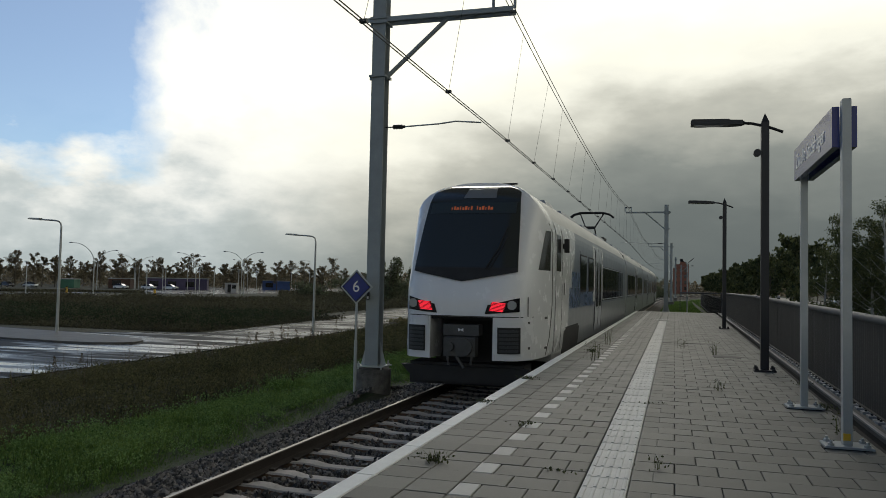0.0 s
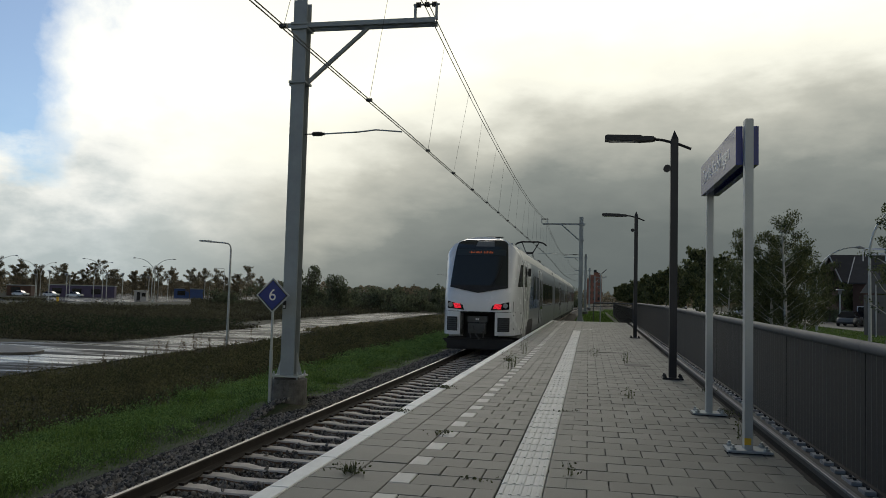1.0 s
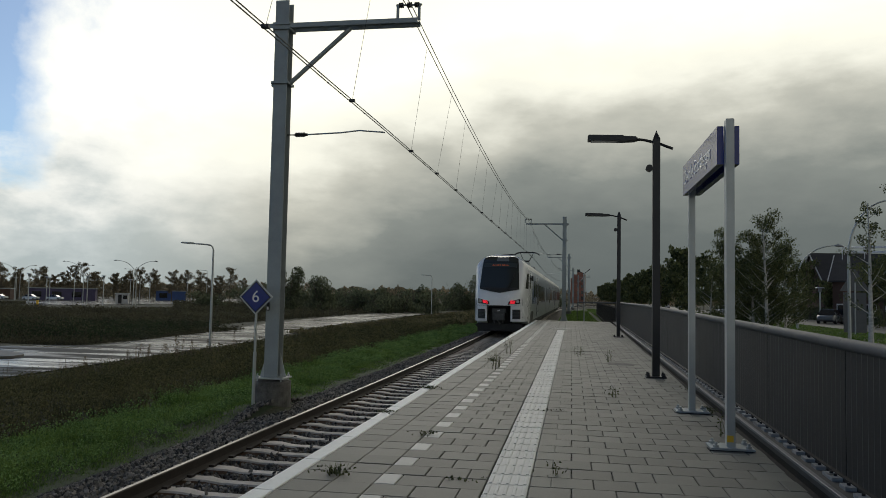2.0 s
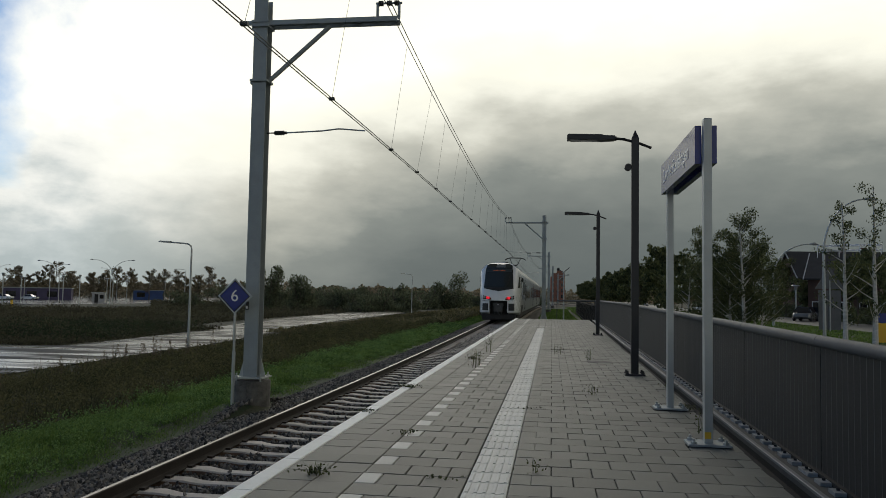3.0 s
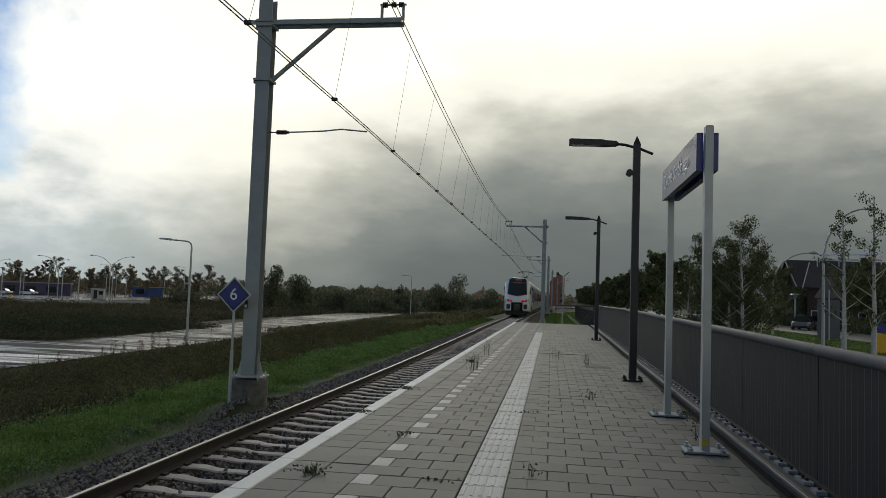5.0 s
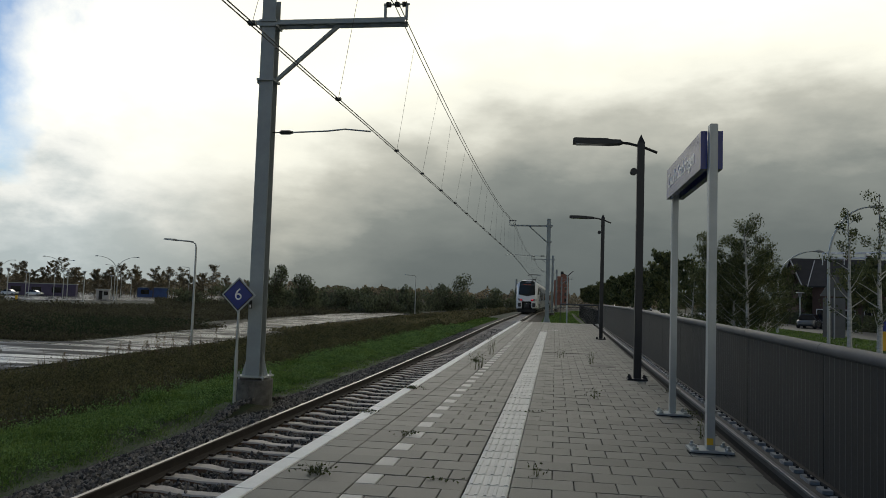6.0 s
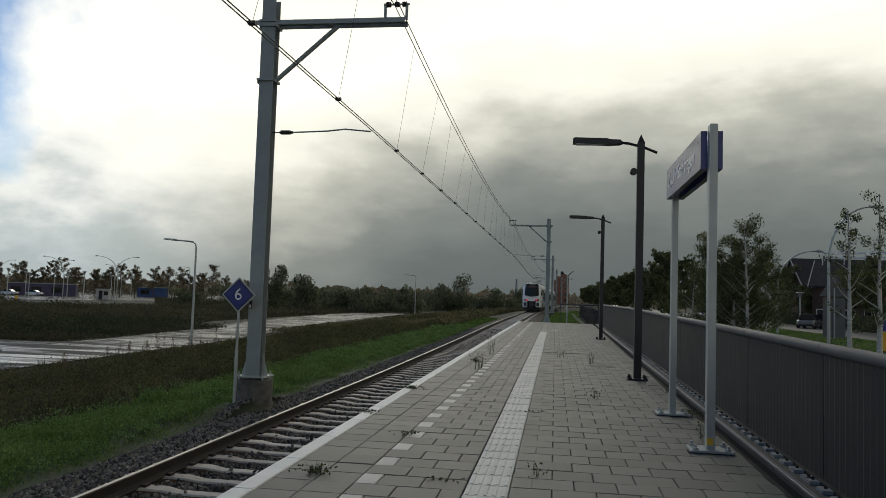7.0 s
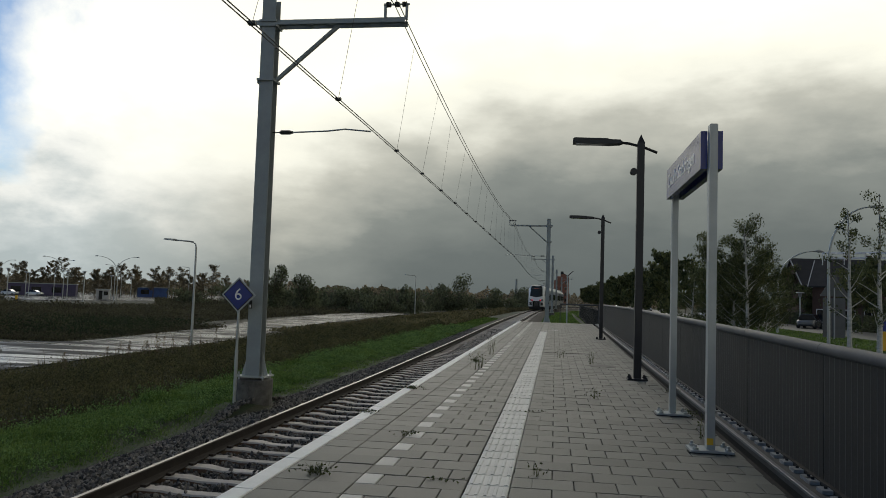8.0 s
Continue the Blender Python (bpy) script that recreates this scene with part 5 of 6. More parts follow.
def leaf_cloud(g, centre, radii, count, size, rng, hollow=0.35):
    for _ in range(count):
        while True:
            p = Vector((rng.uniform(-1, 1), rng.uniform(-1, 1), rng.uniform(-1, 1)))
            if hollow < p.length < 1:
                break
        c = Vector((centre[0] + p.x * radii[0], centre[1] + p.y * radii[1], centre[2] + p.z * radii[2]))
        e = Euler((rng.uniform(0, 6), rng.uniform(0, 6), rng.uniform(0, 6))).to_matrix()
        s = size * rng.uniform(0.5, 1.3)
        g.add([c + e @ Vector(q) * s for q in ((-0.5, 0, 0), (0, -0.3, 0.05), (0.5, 0, 0), (0, 0.3, 0.05))], [(0, 1, 2, 3)])


def build_tree(x, y, z, h, spread, rng, leafy=1.0, bark=None, leaf=None, label="young street tree with sparse autumn leaves", low=0.25, size=0.16, group="street trees", flat=1.0):
    tree = thing("tree", pose(x, y, z), label, "tree", group)
    g, lv = Geo(), Geo()
    lean = rng.uniform(-0.04, 0.04)
    trunk = [(lean * h * k * k + rng.uniform(-0.03, 0.03) * h * 0.1, rng.uniform(-0.02, 0.02) * h * 0.1, h * 0.95 * k) for k in (0, 0.15, 0.3, 0.5, 0.7, 0.85, 1.0)]
    r0 = 0.014 * h + 0.02
    g.tube(trunk, [r0 * (1 - 0.85 * k) for k in (0, 0.15, 0.3, 0.5, 0.7, 0.85, 1.0)], 7)
    limbs = int(9 + 7 * leafy)
    for i in range(limbs):
        k = low + (0.95 - low) * (i + rng.random()) / limbs
        a = rng.uniform(0, 6.283)
        ln = spread * (1.05 - 0.75 * abs(k - 0.45) * 1.3) * rng.uniform(0.6, 1.15)
        b = Vector((lean * h * k * k, 0, h * 0.95 * k))
        mid = b + Vector((math.cos(a) * ln * 0.5, math.sin(a) * ln * 0.5 * flat, ln * 0.35))
        tip = b + Vector((math.cos(a) * ln, math.sin(a) * ln * flat, ln * rng.uniform(0.5, 0.95)))
        g.tube([b, mid, tip], [r0 * 0.30 * (1 - 0.6 * k), r0 * 0.16 * (1 - 0.5 * k), 0.005], 5)
        for t in (0.45, 0.7, 0.9, 1.05):
            c = b.lerp(tip, t) + Vector((rng.uniform(-.2, .2), rng.uniform(-.2, .2), rng.uniform(-.15, .25))) * spread * 0.3
            rr = spread * rng.uniform(0.16, 0.30)
            leaf_cloud(lv, c, (rr, rr * flat, rr * 0.8), int(26 * leafy * rng.uniform(0.5, 1.4)), size, rng, 0.1)
    part("trunk", g, bark or M_BARK, tree, smooth=True)
    tagged(part("crown", lv, leaf or M_LEAF, tree), kind="stuff")
    return tree


def build_bush(x, y, z, w, h, rng, label="dark green rounded bush in the field", leaf=None, size=0.35, n=520, name="bush"):
    bush = thing(name, pose(x, y, z), label, "bush", "field bushes")
    g, lv = Geo(), Geo()
    for i in range(5):
        a = rng.uniform(0, 6.28)
        g.tube([(0, 0, 0), (math.cos(a) * w * 0.15, math.sin(a) * w * 0.15, h * 0.45), (math.cos(a) * w * 0.3, math.sin(a) * w * 0.3, h * 0.8)], [0.08, 0.05, 0.015], 5)
    for i in range(9):
        a, r = rng.uniform(0, 6.28), rng.uniform(0, 0.34) * w
        zc = h * (0.16 if i < 3 else rng.uniform(0.2, 0.8))
        leaf_cloud(lv, (math.cos(a) * r, math.sin(a) * r, zc), (w * rng.uniform(0.14, 0.24), w * rng.uniform(0.14, 0.24), min(h - zc, h * rng.uniform(0.15, 0.3))), n // 9, size, rng, 0.2)
    part("stems", g, M_BARK, bush)
    tagged(part("crown", lv, leaf or M_BUSH, bush), kind="stuff")


def build_car(x, y, z, turn, color, label, lit=False):
    car = thing("car", pose(x, y, z, 0, 0, turn), label, "car", "cars on the street")
    paint = plain("car_paint", color, 0.25, 0.2, coat=0.6)
    g = Geo()
    ys = [(-2.1, 0.45, 0.72, 0.70), (-2.0, 0.35, 0.86, 0.80), (-1.0, 0.22, 0.96, 0.88), (0, 0.2, 0.94, 0.89), (1.2, 0.22, 0.92, 0.88), (1.95, 0.3, 0.84, 0.8), (2.1, 0.45, 0.7, 0.7)]
    v = []
    for yy, zb, zt, w in ys:
        v += [(-w, yy, zb), (-w, yy, zt - 0.12), (-w + 0.1, yy, zt), (w - 0.1, yy, zt), (w, yy, zt - 0.12), (w, yy, zb)]
    f = [(i * 6 + k, i * 6 + (k + 1) % 6, (i + 1) * 6 + (k + 1) % 6, (i + 1) * 6 + k) for i in range(6) for k in range(6)] + [tuple(range(6)), tuple(range(36, 42))]
    g.add(v, f)
    part("body", g, paint, car, smooth=True)
    g = Geo()
    v = []
    for yy, zt, w in ((-1.2, 0.92, 0.80), (-0.45, 1.42, 0.62), (0.95, 1.44, 0.62), (1.75, 0.93, 0.78)):
        v += [(-w, yy, zt), (w, yy, zt)]
    v += [(-0.82, -1.2, 0.9), (0.82, -1.2, 0.9), (-0.80, 1.75, 0.9), (0.80, 1.75, 0.9)]
    g.add(v, [(0, 1, 3, 2), (2, 3, 5, 4), (4, 5, 7, 6), (0, 2, 4, 6), (1, 7, 5, 3)])
    part("glasshouse", g, M_GLASS, car)
    g = Geo()
    g.box(-0.60, 0.60, -0.40, 0.92, 1.425, 1.465, 0, 0.02)
    part("roof", g, paint, car)
    for s in (-1, 1):
        for yy in (-1.3, 1.3):
            g = Geo()
            g.prism(ngon(yy, 0.31, 0.31, 16), "x", *sorted((s * 0.68, s * 0.9)))
            w = part("wheel", g, M_UNDER, car)
            g = Geo()
            g.prism(ngon(yy, 0.31, 0.19, 10), "x", *sorted((s * 0.89, s * 0.91)))
            part("rim", g, M_LENS, w)
        g = Geo()
        g.box(*sorted((s * 0.5, s * 0.8)), -2.12, -2.0, 0.58, 0.74)
        part("headlight", g, plain("headlamp", (1.0, 0.93, 0.8), 0.2, emit=3.0) if lit else M_LENS, car)
    return car


def build_house(x, y, z, w, d, eave, ridge, turn, label, framed=False):
    house = thing("house", pose(x, y, z, 0, 0, turn), label, "house", "houses")
    g = Geo()
    g.box(-w / 2, w / 2, -d / 2, d / 2, 0, eave)
    for s in (-1, 1):
        g.prism([(-d / 2, eave), (d / 2, eave), (0, ridge - 0.15)], "x", s * w / 2 - 0.12, s * w / 2)
    wall = part("wall", g, M_BRICK, house)
    g = Geo()
    o = 0.5
    k = (ridge - eave) / (d / 2)
    for s in (-1, 1):
        g.prism([(0, ridge), (s * (d / 2 + o), eave - o * k), (s * (d / 2 + o), eave - o * k + 0.18), (0, ridge + 0.2)], "x", -w / 2 - 0.35, w / 2 + 0.35)
    roof = part("roof", g, M_ROOF, house, "dark tiled gable roof")
    g = Geo()
    g.box(w * 0.2, w * 0.2 + 0.6, -0.3, 0.3, ridge - 0.5, ridge + 0.7)
    part("chimney", g, M_BRICK, roof)
    for sx in (-1, 1):
        for sy in (-1, 1):
            xe = sx * (w / 2 + 0.37)
            g = Geo().tube([(xe, 0, ridge + 0.12), (xe, sy * (d / 2 + o), eave - o * k + 0.1)], 0.09, 6)
            part("verge_board", g, M_SHED3, roof, "pale verge board")
    if framed:
        g = Geo()
        for zz in (ridge + 0.45, ridge + 1.0):
            for yy in (-0.9, 0.9):
                g.tube([(-w * 0.42, yy, zz), (w * 0.5, yy, zz)], 0.06, 6)
        for xx in (-0.42, -0.1, 0.2, 0.5):
            for yy in (-0.9, 0.9):
                g.tube([(w * xx, yy, ridge - 0.5), (w * xx, yy, ridge + 1.0)], 0.05, 6)
            g.tube([(w * xx, -0.9, ridge + 1.0), (w * xx, 0.9, ridge + 1.0)], 0.05, 6)
        part("roof_frame", g, M_SIGNWHITE, roof, "white metal frame on the ridge")
    for zc, n in ((1.4, 3), (4.1, 3)):
        if zc + 0.8 > eave:
            continue
        for i in range(n):
            for s in (-1, 1):
                xc = -w / 2 + w * (i + 0.5) / n
                g = Geo()
                g.box(xc - 0.75, xc + 0.75, s * d / 2 - 0.04, s * d / 2 + 0.04, zc - 0.7, zc + 0.7)
                win = part("window", g, M_SIGNWHITE, house)
                for q in (-1, 1):
                    g = Geo()
                    g.box(xc + q * 0.36 - 0.31, xc + q * 0.36 + 0.31, s * d / 2 - 0.05, s * d / 2 + 0.05, zc - 0.62, zc + 0.62)
                    part("pane", g, M_GLASS, win)


def build_post_lamp(x, y, z, h):
    lamp = thing("post_top_lamp", pose(x, y, z), "thin grey post lamp with a flat hood", "street lamp", "post lamps")
    part("pole", Geo().tube([(0, 0, 0), (0, 0, h)], 0.09, 8), M_GALV, lamp)
    part("lantern", Geo().tube([(0, 0, h - 0.45), (0, 0, h)], [0.14, 0.24], 8), M_LENS, lamp)
    part("hood", Geo().tube([(0, 0, h), (0, 0, h + 0.12)], [0.50, 0.36], 10), M_GALV, lamp)


def build_woods():
    """Far belts of trees that close the horizon."""
    rng = np.random.default_rng(9)
    out = []
    for n, r0, r1, a0, a1, top, size in ((24000, 290, 330, -62, -26, 7.4, 0.65), (22000, 330, 420, -40, -10, 8.6, 0.9), (9000, 420, 520, -14, 12, 9.5, 1.6), (9000, 300, 420, 3, 40, 9.0, 1.4), (8000, 420, 600, -75, -40, 11.0, 1.8)):
        a = np.radians(rng.uniform(a0, a1, n))
        r = rng.uniform(r0, r1, n)
        t = top * (0.72 + 0.42 * clumpy(np.degrees(a) * 1.0, 0 * a, 0.9, 2.0) + 0.2 * clumpy(np.degrees(a), 0 * a, 3.3, 5.0))
        z = -2 + t * rng.random(n) ** 0.7
        out.append(leaves(r * np.sin(a), r * np.cos(a), z, np.full(n, size) * rng.uniform(0.6, 1.3, n), rng))
    tri_mesh("far_woods", np.concatenate(out), M_WOODS, "distant dark autumn woods along the horizon", "woods")


def build_hedge():
    rng = np.random.default_rng(4)
    n = 9000
    x, y = rng.uniform(29.6, 30.8, n), rng.uniform(55, 125, n)
    tri_mesh("hedge", leaves(x, y, -0.8 + 1.6 * rng.random(n), np.full(n, 0.3), rng), M_BUSH, "clipped dark green garden hedge", "hedge")


def build_far_things():
    tower = thing("brick_tower", pose(3.0, 345, -0.8), "tall dark red brick apartment tower with stepped top", "building")
    g = Geo()
    g.box(-3.6, 2.8, -4, 4, 0, 11.0)
    g.box(-2.2, 2.8, -4.02, 4.02, 11.0, 12.6)
    g.box(-0.8, 1.6, -3.5, 3.5, 12.6, 13.6)
    part("wall", g, M_REDBRICK, tower)
    for i in range(3):
        for j in range(4):
            part("window", Geo().box(-2.8 + i * 1.9, -2.0 + i * 1.9, -4.06, -4.0, 1.6 + j * 2.5, 3.0 + j * 2.5), M_GLASS, tower)
    for x, y, w_, h_, mat, lab in ((-142, 197, 17, 3.2, M_SHED, "low purple-blue building beyond the car park"), (-158, 192, 6, 2.8, M_BRICK, "small brick building among far trees"), (-166, 180, 4, 2.4, M_CABIN, "green site cabin beside the far trees"), (-186, 170, 4, 2.4, M_CABIN, "green site cabin beside the far trees"), (-129.8, 234, 9, 3.0, M_SHED2, "small blue shed beyond the field")):
        shed = thing("shed", pose(x, y, -1.95, 0, 0, 30), lab, "building", "low buildings")
        part("wall", Geo().box(-w_ / 2, w_ / 2, -4, 4, 0, h_), mat, shed)
        part("roof", Geo().box(-w_ / 2 - 0.2, w_ / 2 + 0.2, -4.2, 4.2, h_, h_ + 0.25), M_MAST, shed)
        for k in range(int(w_ / 5)):
            part("window", Geo().box(-w_ / 2 + 1 + 5 * k, -w_ / 2 + 3.4 + 5 * k, -4.06, -4.0, 0.9, 2.4), M_GLASS, shed)
    kiosk = thing("kiosk", pose(-106.5, 169.5, -1.95, 0, 0, 25), "small pale grey kiosk at the car park entrance", "kiosk")
    part("wall", Geo().box(-1.4, 1.4, -1.3, 1.3, 0, 2.3), M_SHED3, kiosk)
    part("roof", Geo().box(-1.6, 1.6, -1.5, 1.5, 2.3, 2.45), M_GALV, kiosk)
    part("door", Geo().box(-0.8, 0.0, -1.34, -1.3, 0.05, 2.05), M_UNDER, kiosk)
    part("window", Geo().box(0.3, 1.2, -1.34, -1.3, 1.0, 1.9), M_GLASS, kiosk)
    # triangular warning sign seen from behind, with its panel
    sg = thing("warning_sign", pose(19.6, 58.0, -0.78), "triangular road sign on a grey board seen from behind", "road sign")
    part("post", Geo().tube([(0, 0, 0), (0, 0, 3.6)], 0.05, 8), M_GALV, sg)
    part("plate", Geo().prism([(-1.0, 3.0), (1.0, 3.0), (0, 4.6)], "y", -0.02, 0.02), M_SIGNBACK, sg)
    part("board", Geo().box(-0.75, 0.75, 0.03, 0.07, 0.1, 2.9), M_SIGNBACK, sg)
    for x, y, c in ((16.9, 42.5, 1),):
        bs = thing("keep_right_sign", pose(x, y, -0.75), "yellow bollard with a round blue sign", "road sign")
        part("bollard", Geo().box(-0.22, 0.22, -0.1, 0.1, 0, 1.0, 0, 0.03), plain("bollard_yellow", (0.75, 0.42, 0.02), 0.5), bs)
        part("disc", Geo().prism(ngon(0, 1.28, 0.28, 20), "y", -0.03, 0.0), M_SIGNBLUE, bs)
    # weather post at the platform end
    wp = thing("signal_post", pose(0.86, 56, 0), "thin grey post with a small instrument head", "post")
    part("pole", Geo().tube([(0, 0, -1.1), (0, 0, 3.15)], 0.05, 8), M_GALV, wp)
    g = Geo()
    g.tube([(-0.4, 0, 3.3), (0, 0, 3.1), (0.4, 0, 3.45)], 0.03, 6)
    g.box(-0.5, -0.3, -0.08, 0.08, 3.22, 3.4)
    part("head", g, M_UNDER, wp)
    g = Geo()
    g.box(-0.25, 0.25, -0.1, 0.1, -1.0, -0.72)
    tagged(part("cable_box", g, M_CONC, at=pose(0.35, 60, 0)), "small pale concrete cable box in the grass", "cable box")
    tall = thing("chimney", pose(-21, 420, -2), "thin distant chimney above the trees", "chimney")
    part("shaft", Geo().tube([(0, 0, 0), (0, 0, 14)], [0.8, 0.5], 8), M_MAST, tall)
    for x, y, t in ((-176, 168, 80),):
        build_car(x, y, -1.93, t, (0.05, 0.05, 0.055), "dark car on the wet far road")
    for x, y, t in ((-150, 182, 95), (-143, 185, 92), (-138, 188, 96), (-172, 172, 90)):
        build_car(x, y, -1.93, t, (0.62, 0.63, 0.63), "white car parked before the far trees")


def build_weeds():
    """Small plants growing out of the platform's joints."""
    rng = np.random.default_rng(12)
    for x, y, h, n, kind in ((-1.72, 5.55, 0.14, 46, 0), (-2.01, 10.91, 0.10, 70, 0), (-1.43, 14.17, 0.45, 46, 1), (-1.47, 18.15, 0.5, 46, 1), (-1.61, 16.05, 0.14, 50, 0), (0.55, 10.8, 0.2, 30, 1),
                             (-0.11, 5.93, 0.13, 24, 1), (0.16, 18.03, 0.28, 36, 1), (0.77, 16.63, 0.35, 40, 1), (-2.05, 8.54, 0.09, 30, 0), (-1.37, 7.3, 0.08, 26, 0), (1.49, 8.0, 0.3, 30, 1),
                             (-1.36, 14.6, 0.35, 40, 1), (-0.75, 5.6, 0.05, 16, 0), (-0.2, 9.3, 0.05, 16, 0), (1.62, 9.6, 0.16, 30, 0), (1.75, 12.0, 0.14, 26, 0)):
        px, py = np.full(n, x) + rng.normal(0, 0.03, n), np.full(n, y) + rng.normal(0, 0.03, n)
        h *= 0.75
        sx, sy = (px[:7], py[:7]) if kind else (px, py)
        tr = [blades(sx, sy, np.zeros(len(sx)), rng.uniform(0.5, 1.1, len(sx)) * h * (1.4 if kind else 1), np.full(len(sx), 0.008), rng, 1.2 if kind == 0 else 0.4)]
        if kind:
            tr.append(leaves(px + rng.normal(0, 0.05, n), py + rng.normal(0, 0.05, n), rng.uniform(0.1, 1.0, n) * h, np.full(n, 0.028), rng))
        else:
            tr.append(leaves(px + rng.normal(0, 0.07, n), py + rng.normal(0, 0.05, n), rng.uniform(0.1, 0.5, n) * h, np.full(n, 0.03), rng))
        w = thing("weed", pose(x, y, 0), "small green weed growing from a paving joint", "weed", "weeds on the platform")
        tris = np.concatenate(tr) - np.array((x, y, 0.0))
        tri_mesh("foliage", tris, M_PLANT, "", "", w)


# ---- assembly ----
for _y, _s in MASTS[1:]:
    build_mast(_y, _s, 0)
build_wires()
build_lamp_post(1.43, 13.69, 4.24)
build_lamp_post(1.62, 27.69, 4.40)
build_station_sign()
build_stop_sign()
TRAIN = build_train()

for x, y, h in ((-21.8, 44.2, 6.15), (-33.2, 35.2, 6.3), (-85.7, 171.0, 8.2), (-24.3, 133.0, 6.8)):
    build_street_lamp(x, y, -1.95 if y > 40 else -1.83, h, 1.3, 10)
for x, y, h, r in ((18.17, 66.8, 6.8, 2.9), (16.27, 49.1, 8.3, 2.4)):
    build_arch_lamp(x, y, -0.78, h, r, 0)
for x, y, turn in ((-103.6, 118.2, 195), (-131.1, 150.7, 15), (-147.9, 185.4, 255), (-151.0, 190.7, 75), (-112.3, 162.7, 195), (-130.6, 185.4, 15), (-93.2, 153.3, 195), (-94.6, 154.6, 15), (-129.9, 215.8, 195)):
    build_arch_lamp(x, y, -1.95, 9.6, 4.2, turn)
for x, y in ((-115.6, 114.6), (-98.1, 126.2), (-96.6, 141.3), (-89.0, 135.2), (-114.9, 153.5), (-139.4, 174.3), (-125.5, 168.8), (-108.8, 176.4), (-117.0, 199.4), (-145.7, 251.9), (-117.5, 221.6), (-124.4, 237.9)):
    build_post_lamp(x, y, -1.95, 5.8)
for x, y in ((-108.5, 117.0), (-86.5, 113.5)):
    bollard = thing("marker_post", pose(x, y, -1.95), "short yellow marker post beside the far road", "marker post", "yellow marker posts")
    part("post", Geo().box(-0.16, 0.16, -0.1, 0.1, 0, 1.3, 0, 0.03), plain("marker_yellow", (0.75, 0.45, 0.03), 0.5), bollard)
    part("cap", Geo().box(-0.17, 0.17, -0.11, 0.11, 1.304, 1.5, 0, 0.03), M_UNDER, bollard)

RNG = random.Random(21)
for x, y, h, s, lf in ((9.7, 41, 6.6, 1.5, 3.2), (8.4, 43, 6.0, 1.3, 3.0), (9.4, 42.5, 5.0, 1.5, 3.0), (10.4, 44, 4.6, 1.4, 2.6), (8.0, 47, 4.4, 1.5, 2.2), (11.2, 45, 5.6, 1.4, 2.6), (12.4, 48, 4.6, 1.5, 2.6), (10.2, 48, 4.4, 1.5, 2.4)):
    build_tree(x, y, -0.85, h, s, RNG, lf, bark=M_BIRCH, label="leafy birch clump turning brown in autumn", low=0.12, size=0.10, group="birch trees")
for x, y, h, s in ((10.75, 30.2, 6.2, 0.9), (11.7, 30.0, 6.8, 1.0)):
    build_tree(x, y, -0.85, h, s, RNG, 1.0, bark=M_BIRCH, label="slender white-barked birch with thin autumn leaves", low=0.2, size=0.09, group="birch trees")
for k in range(24):
    y = 66 + 13 * k
    build_tree(10.2 + 0.012 * (y - 60) + RNG.uniform(-0.8, 0.8), y, -0.85, RNG.uniform(4.6, 5.6) + 0.006 * y, 2.2, RNG, 1.6, size=0.25 + 0.0012 * y, low=0.22, label="dark green street tree in a long row")
for x, y, h in ((27.6, 66, 5.2), (30.5, 78, 5.6), (33, 74, 5.0), (29.6, 92, 4.6)):
    build_tree(x, y, -0.8, h, 2.0, RNG, 2.4, size=0.26, low=0.1, label="dark leafy garden tree before the houses")
for k in range(9):
    y = 78 + 26 * k
    build_tree(29.5 + RNG.uniform(-0.8, 0.8), y, -0.8, RNG.uniform(6, 7.5), 2.4, RNG, 1.5, size=0.32, low=0.2, label="dark green street tree in a long row")
for x, y, w, h in ((-47.5, 125, 6, 8.2), (-41, 122, 8, 7.2), (-27, 180, 8, 8.0), (-22.5, 182, 8, 9.0), (-30.5, 150, 5, 6.2), (-18.5, 235, 9, 7.0), (-11.5, 250, 10, 8.0), (-8, 262, 10, 7.5), (-51, 128, 7, 6)):
    build_bush(x, y, -2, w, h, RNG, "dark leafy tree standing in the field", size=0.42, n=2600, name="field_tree")
for k in range(26):
    y = RNG.uniform(135, 185)
    x = -20 - 0.016 * y * k * 0.42 - RNG.uniform(0, 3)
    build_bush(x - 3, y, -2, RNG.uniform(7, 11), RNG.uniform(3.6, 5.4), RNG, size=0.45, n=900)
for k in range(10):
    build_bush(-76 + 3.0 * k + RNG.uniform(-1.5, 1.5), 152 + RNG.uniform(-5, 5), -2, 9, RNG.uniform(3.8, 5.0), RNG, size=0.45, n=1000)
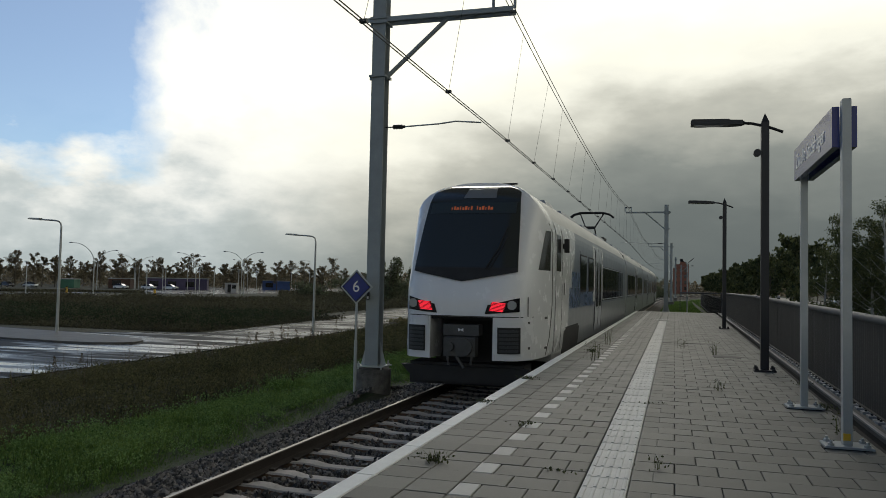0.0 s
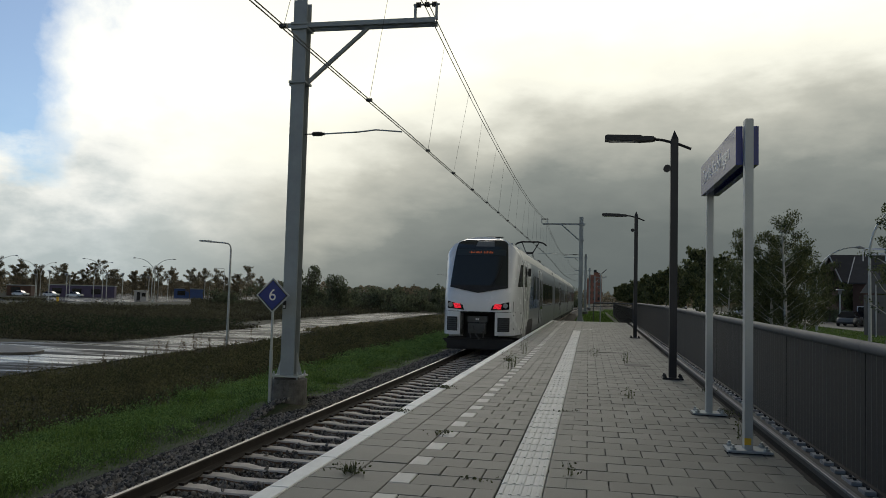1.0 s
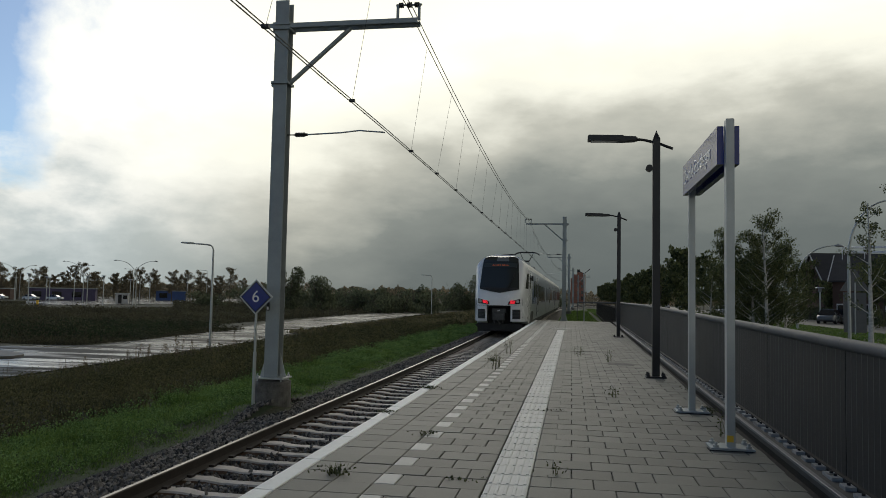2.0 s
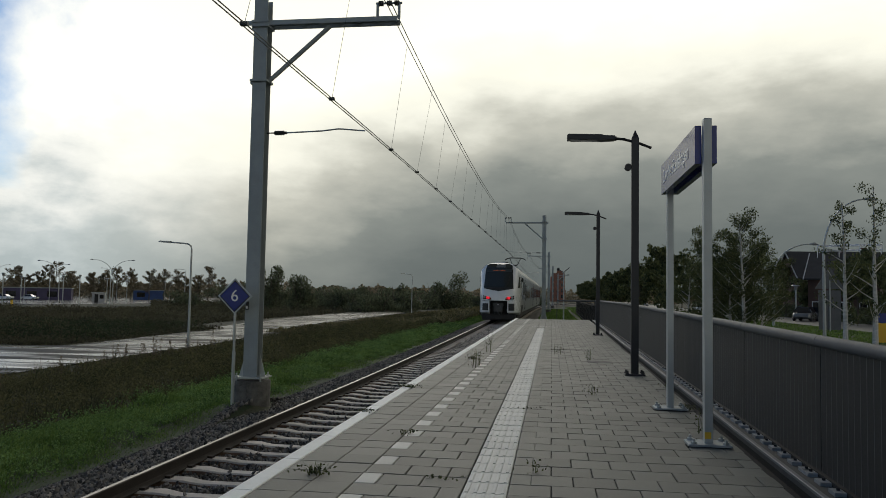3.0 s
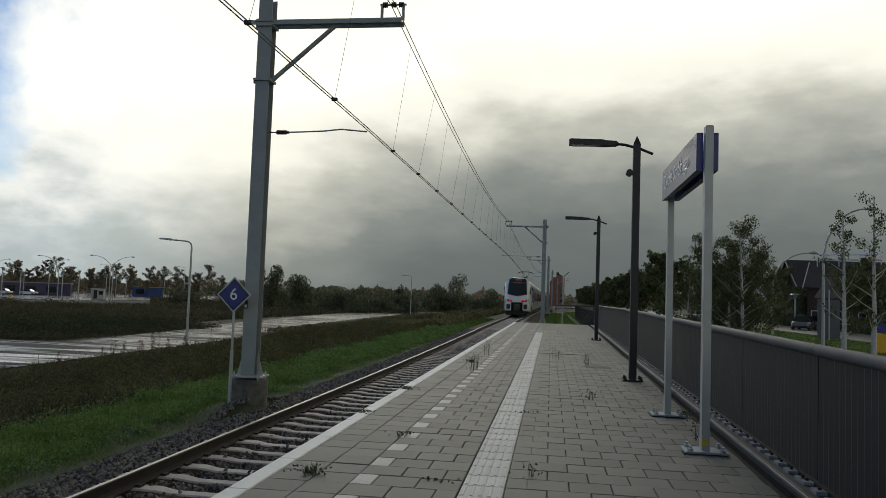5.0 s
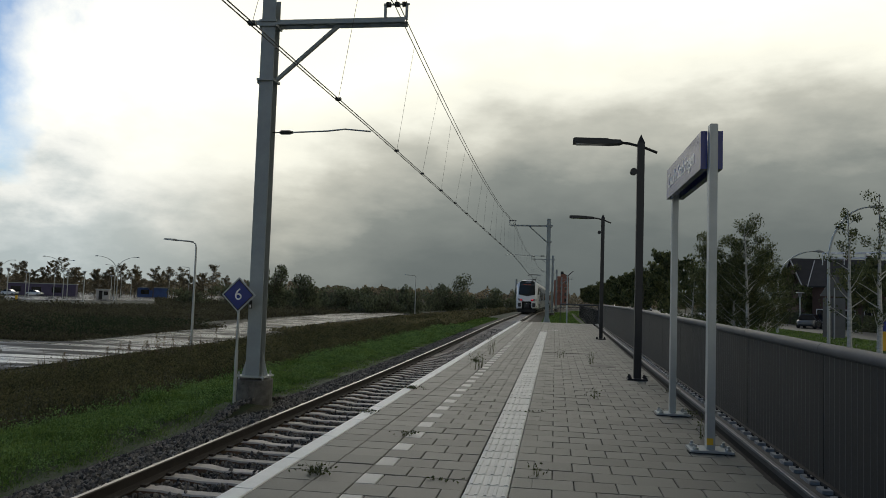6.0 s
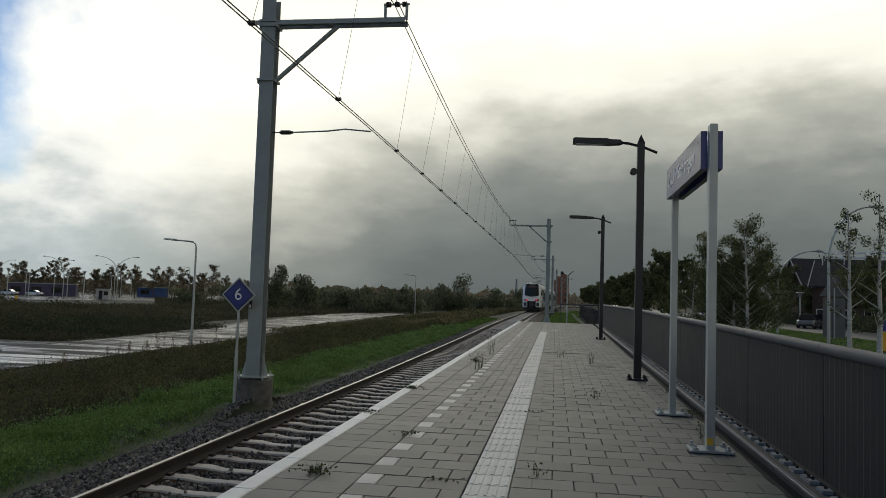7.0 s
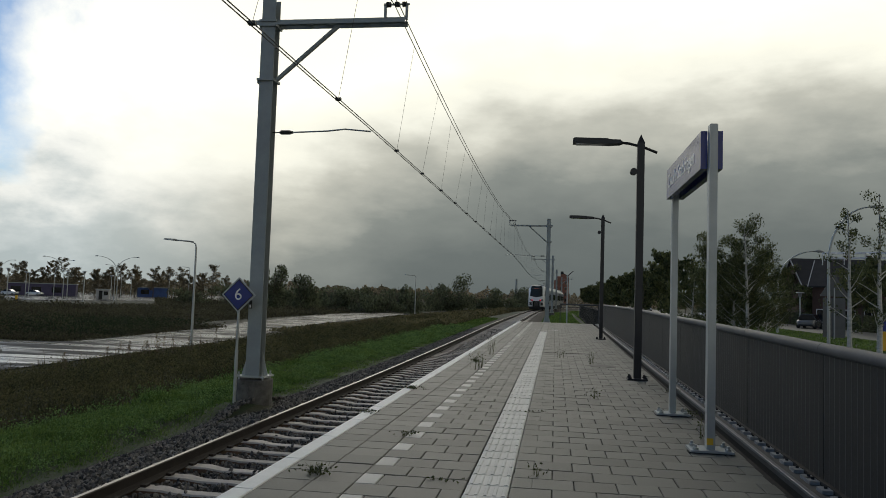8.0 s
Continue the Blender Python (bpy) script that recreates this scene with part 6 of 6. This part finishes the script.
for k in range(16):
    build_bush(-36 + 2.3 * k + RNG.uniform(-2, 2), RNG.uniform(195, 270), -2, RNG.uniform(8, 12), RNG.uniform(3.4, 5.0), RNG, size=0.6, n=700)
for k in range(58):
    a, r = radians(-57 + 0.57 * k + RNG.uniform(-0.4, 0.4)), RNG.uniform(246, 286)
    build_tree(r * math.sin(a), r * math.cos(a), -2, RNG.uniform(7.4, 11.4), RNG.uniform(1.7, 2.6), RNG, 1.7, leaf=M_WOODS, label="young autumn tree behind the far car park", low=0.2, size=0.27, group="far young trees")
build_woods()
build_far_things()
build_car(26.0, 84, -0.74, 150, (0.20, 0.205, 0.21), "grey car driving on the street")
build_car(22.9, 124, -0.74, 180, (0.6, 0.61, 0.62), "silver car driving on the street")
build_car(22.6, 163, -0.74, 180, (0.62, 0.63, 0.63), "white car driving on the street")
build_post_lamp(26.4, 88.5, -0.76, 3.7)
build_car(23.8, 205, -0.74, 0, (0.5, 0.5, 0.5), "pale car driving on the street")
FAR_CAR = build_car(22.4, 470, -0.74, 0, (0.35, 0.35, 0.36), "car with lit headlights driving on the street", True)
build_house(35.2, 106, -0.8, 9, 9, 5.2, 8.4, 0, "dark brick house with a steep tiled roof")
build_house(32.6, 91, -0.8, 6.8, 9, 4.7, 7.4, -25, "dark brick house with a white frame on its tiled roof", True)
build_house(52, 88, -0.8, 12, 9, 3.2, 8.6, 0, "dark brick house with a steep tiled roof")
build_hedge()
build_verges()
build_weeds()

build_ballast()
build_fence()
build_track()
build_platform()


def motions():
    rows = []
    for k in range(17):
        t = 0.5 * k
        y = 14.6 + 12.9 * t + 0.25 * t * t
        x0, x1 = track(y)[0], track(y + 30)[0]
        heading = -math.degrees(math.atan2(x1 - x0, 30))
        rows.append((t, pose(track(y)[0], y, RAIL_Z + rise(y + 2), 0, 0, heading)))
    walk(TRAIN, rows)
    walk(FAR_CAR, [(t, pose(23.9 + 0.00012 * max(0, 480 - 20 * t - 220) ** 2, 480 - 20 * t, -0.74)) for t in (0.0, 2.0, 4.0, 6.0, 8.0)])


motions()
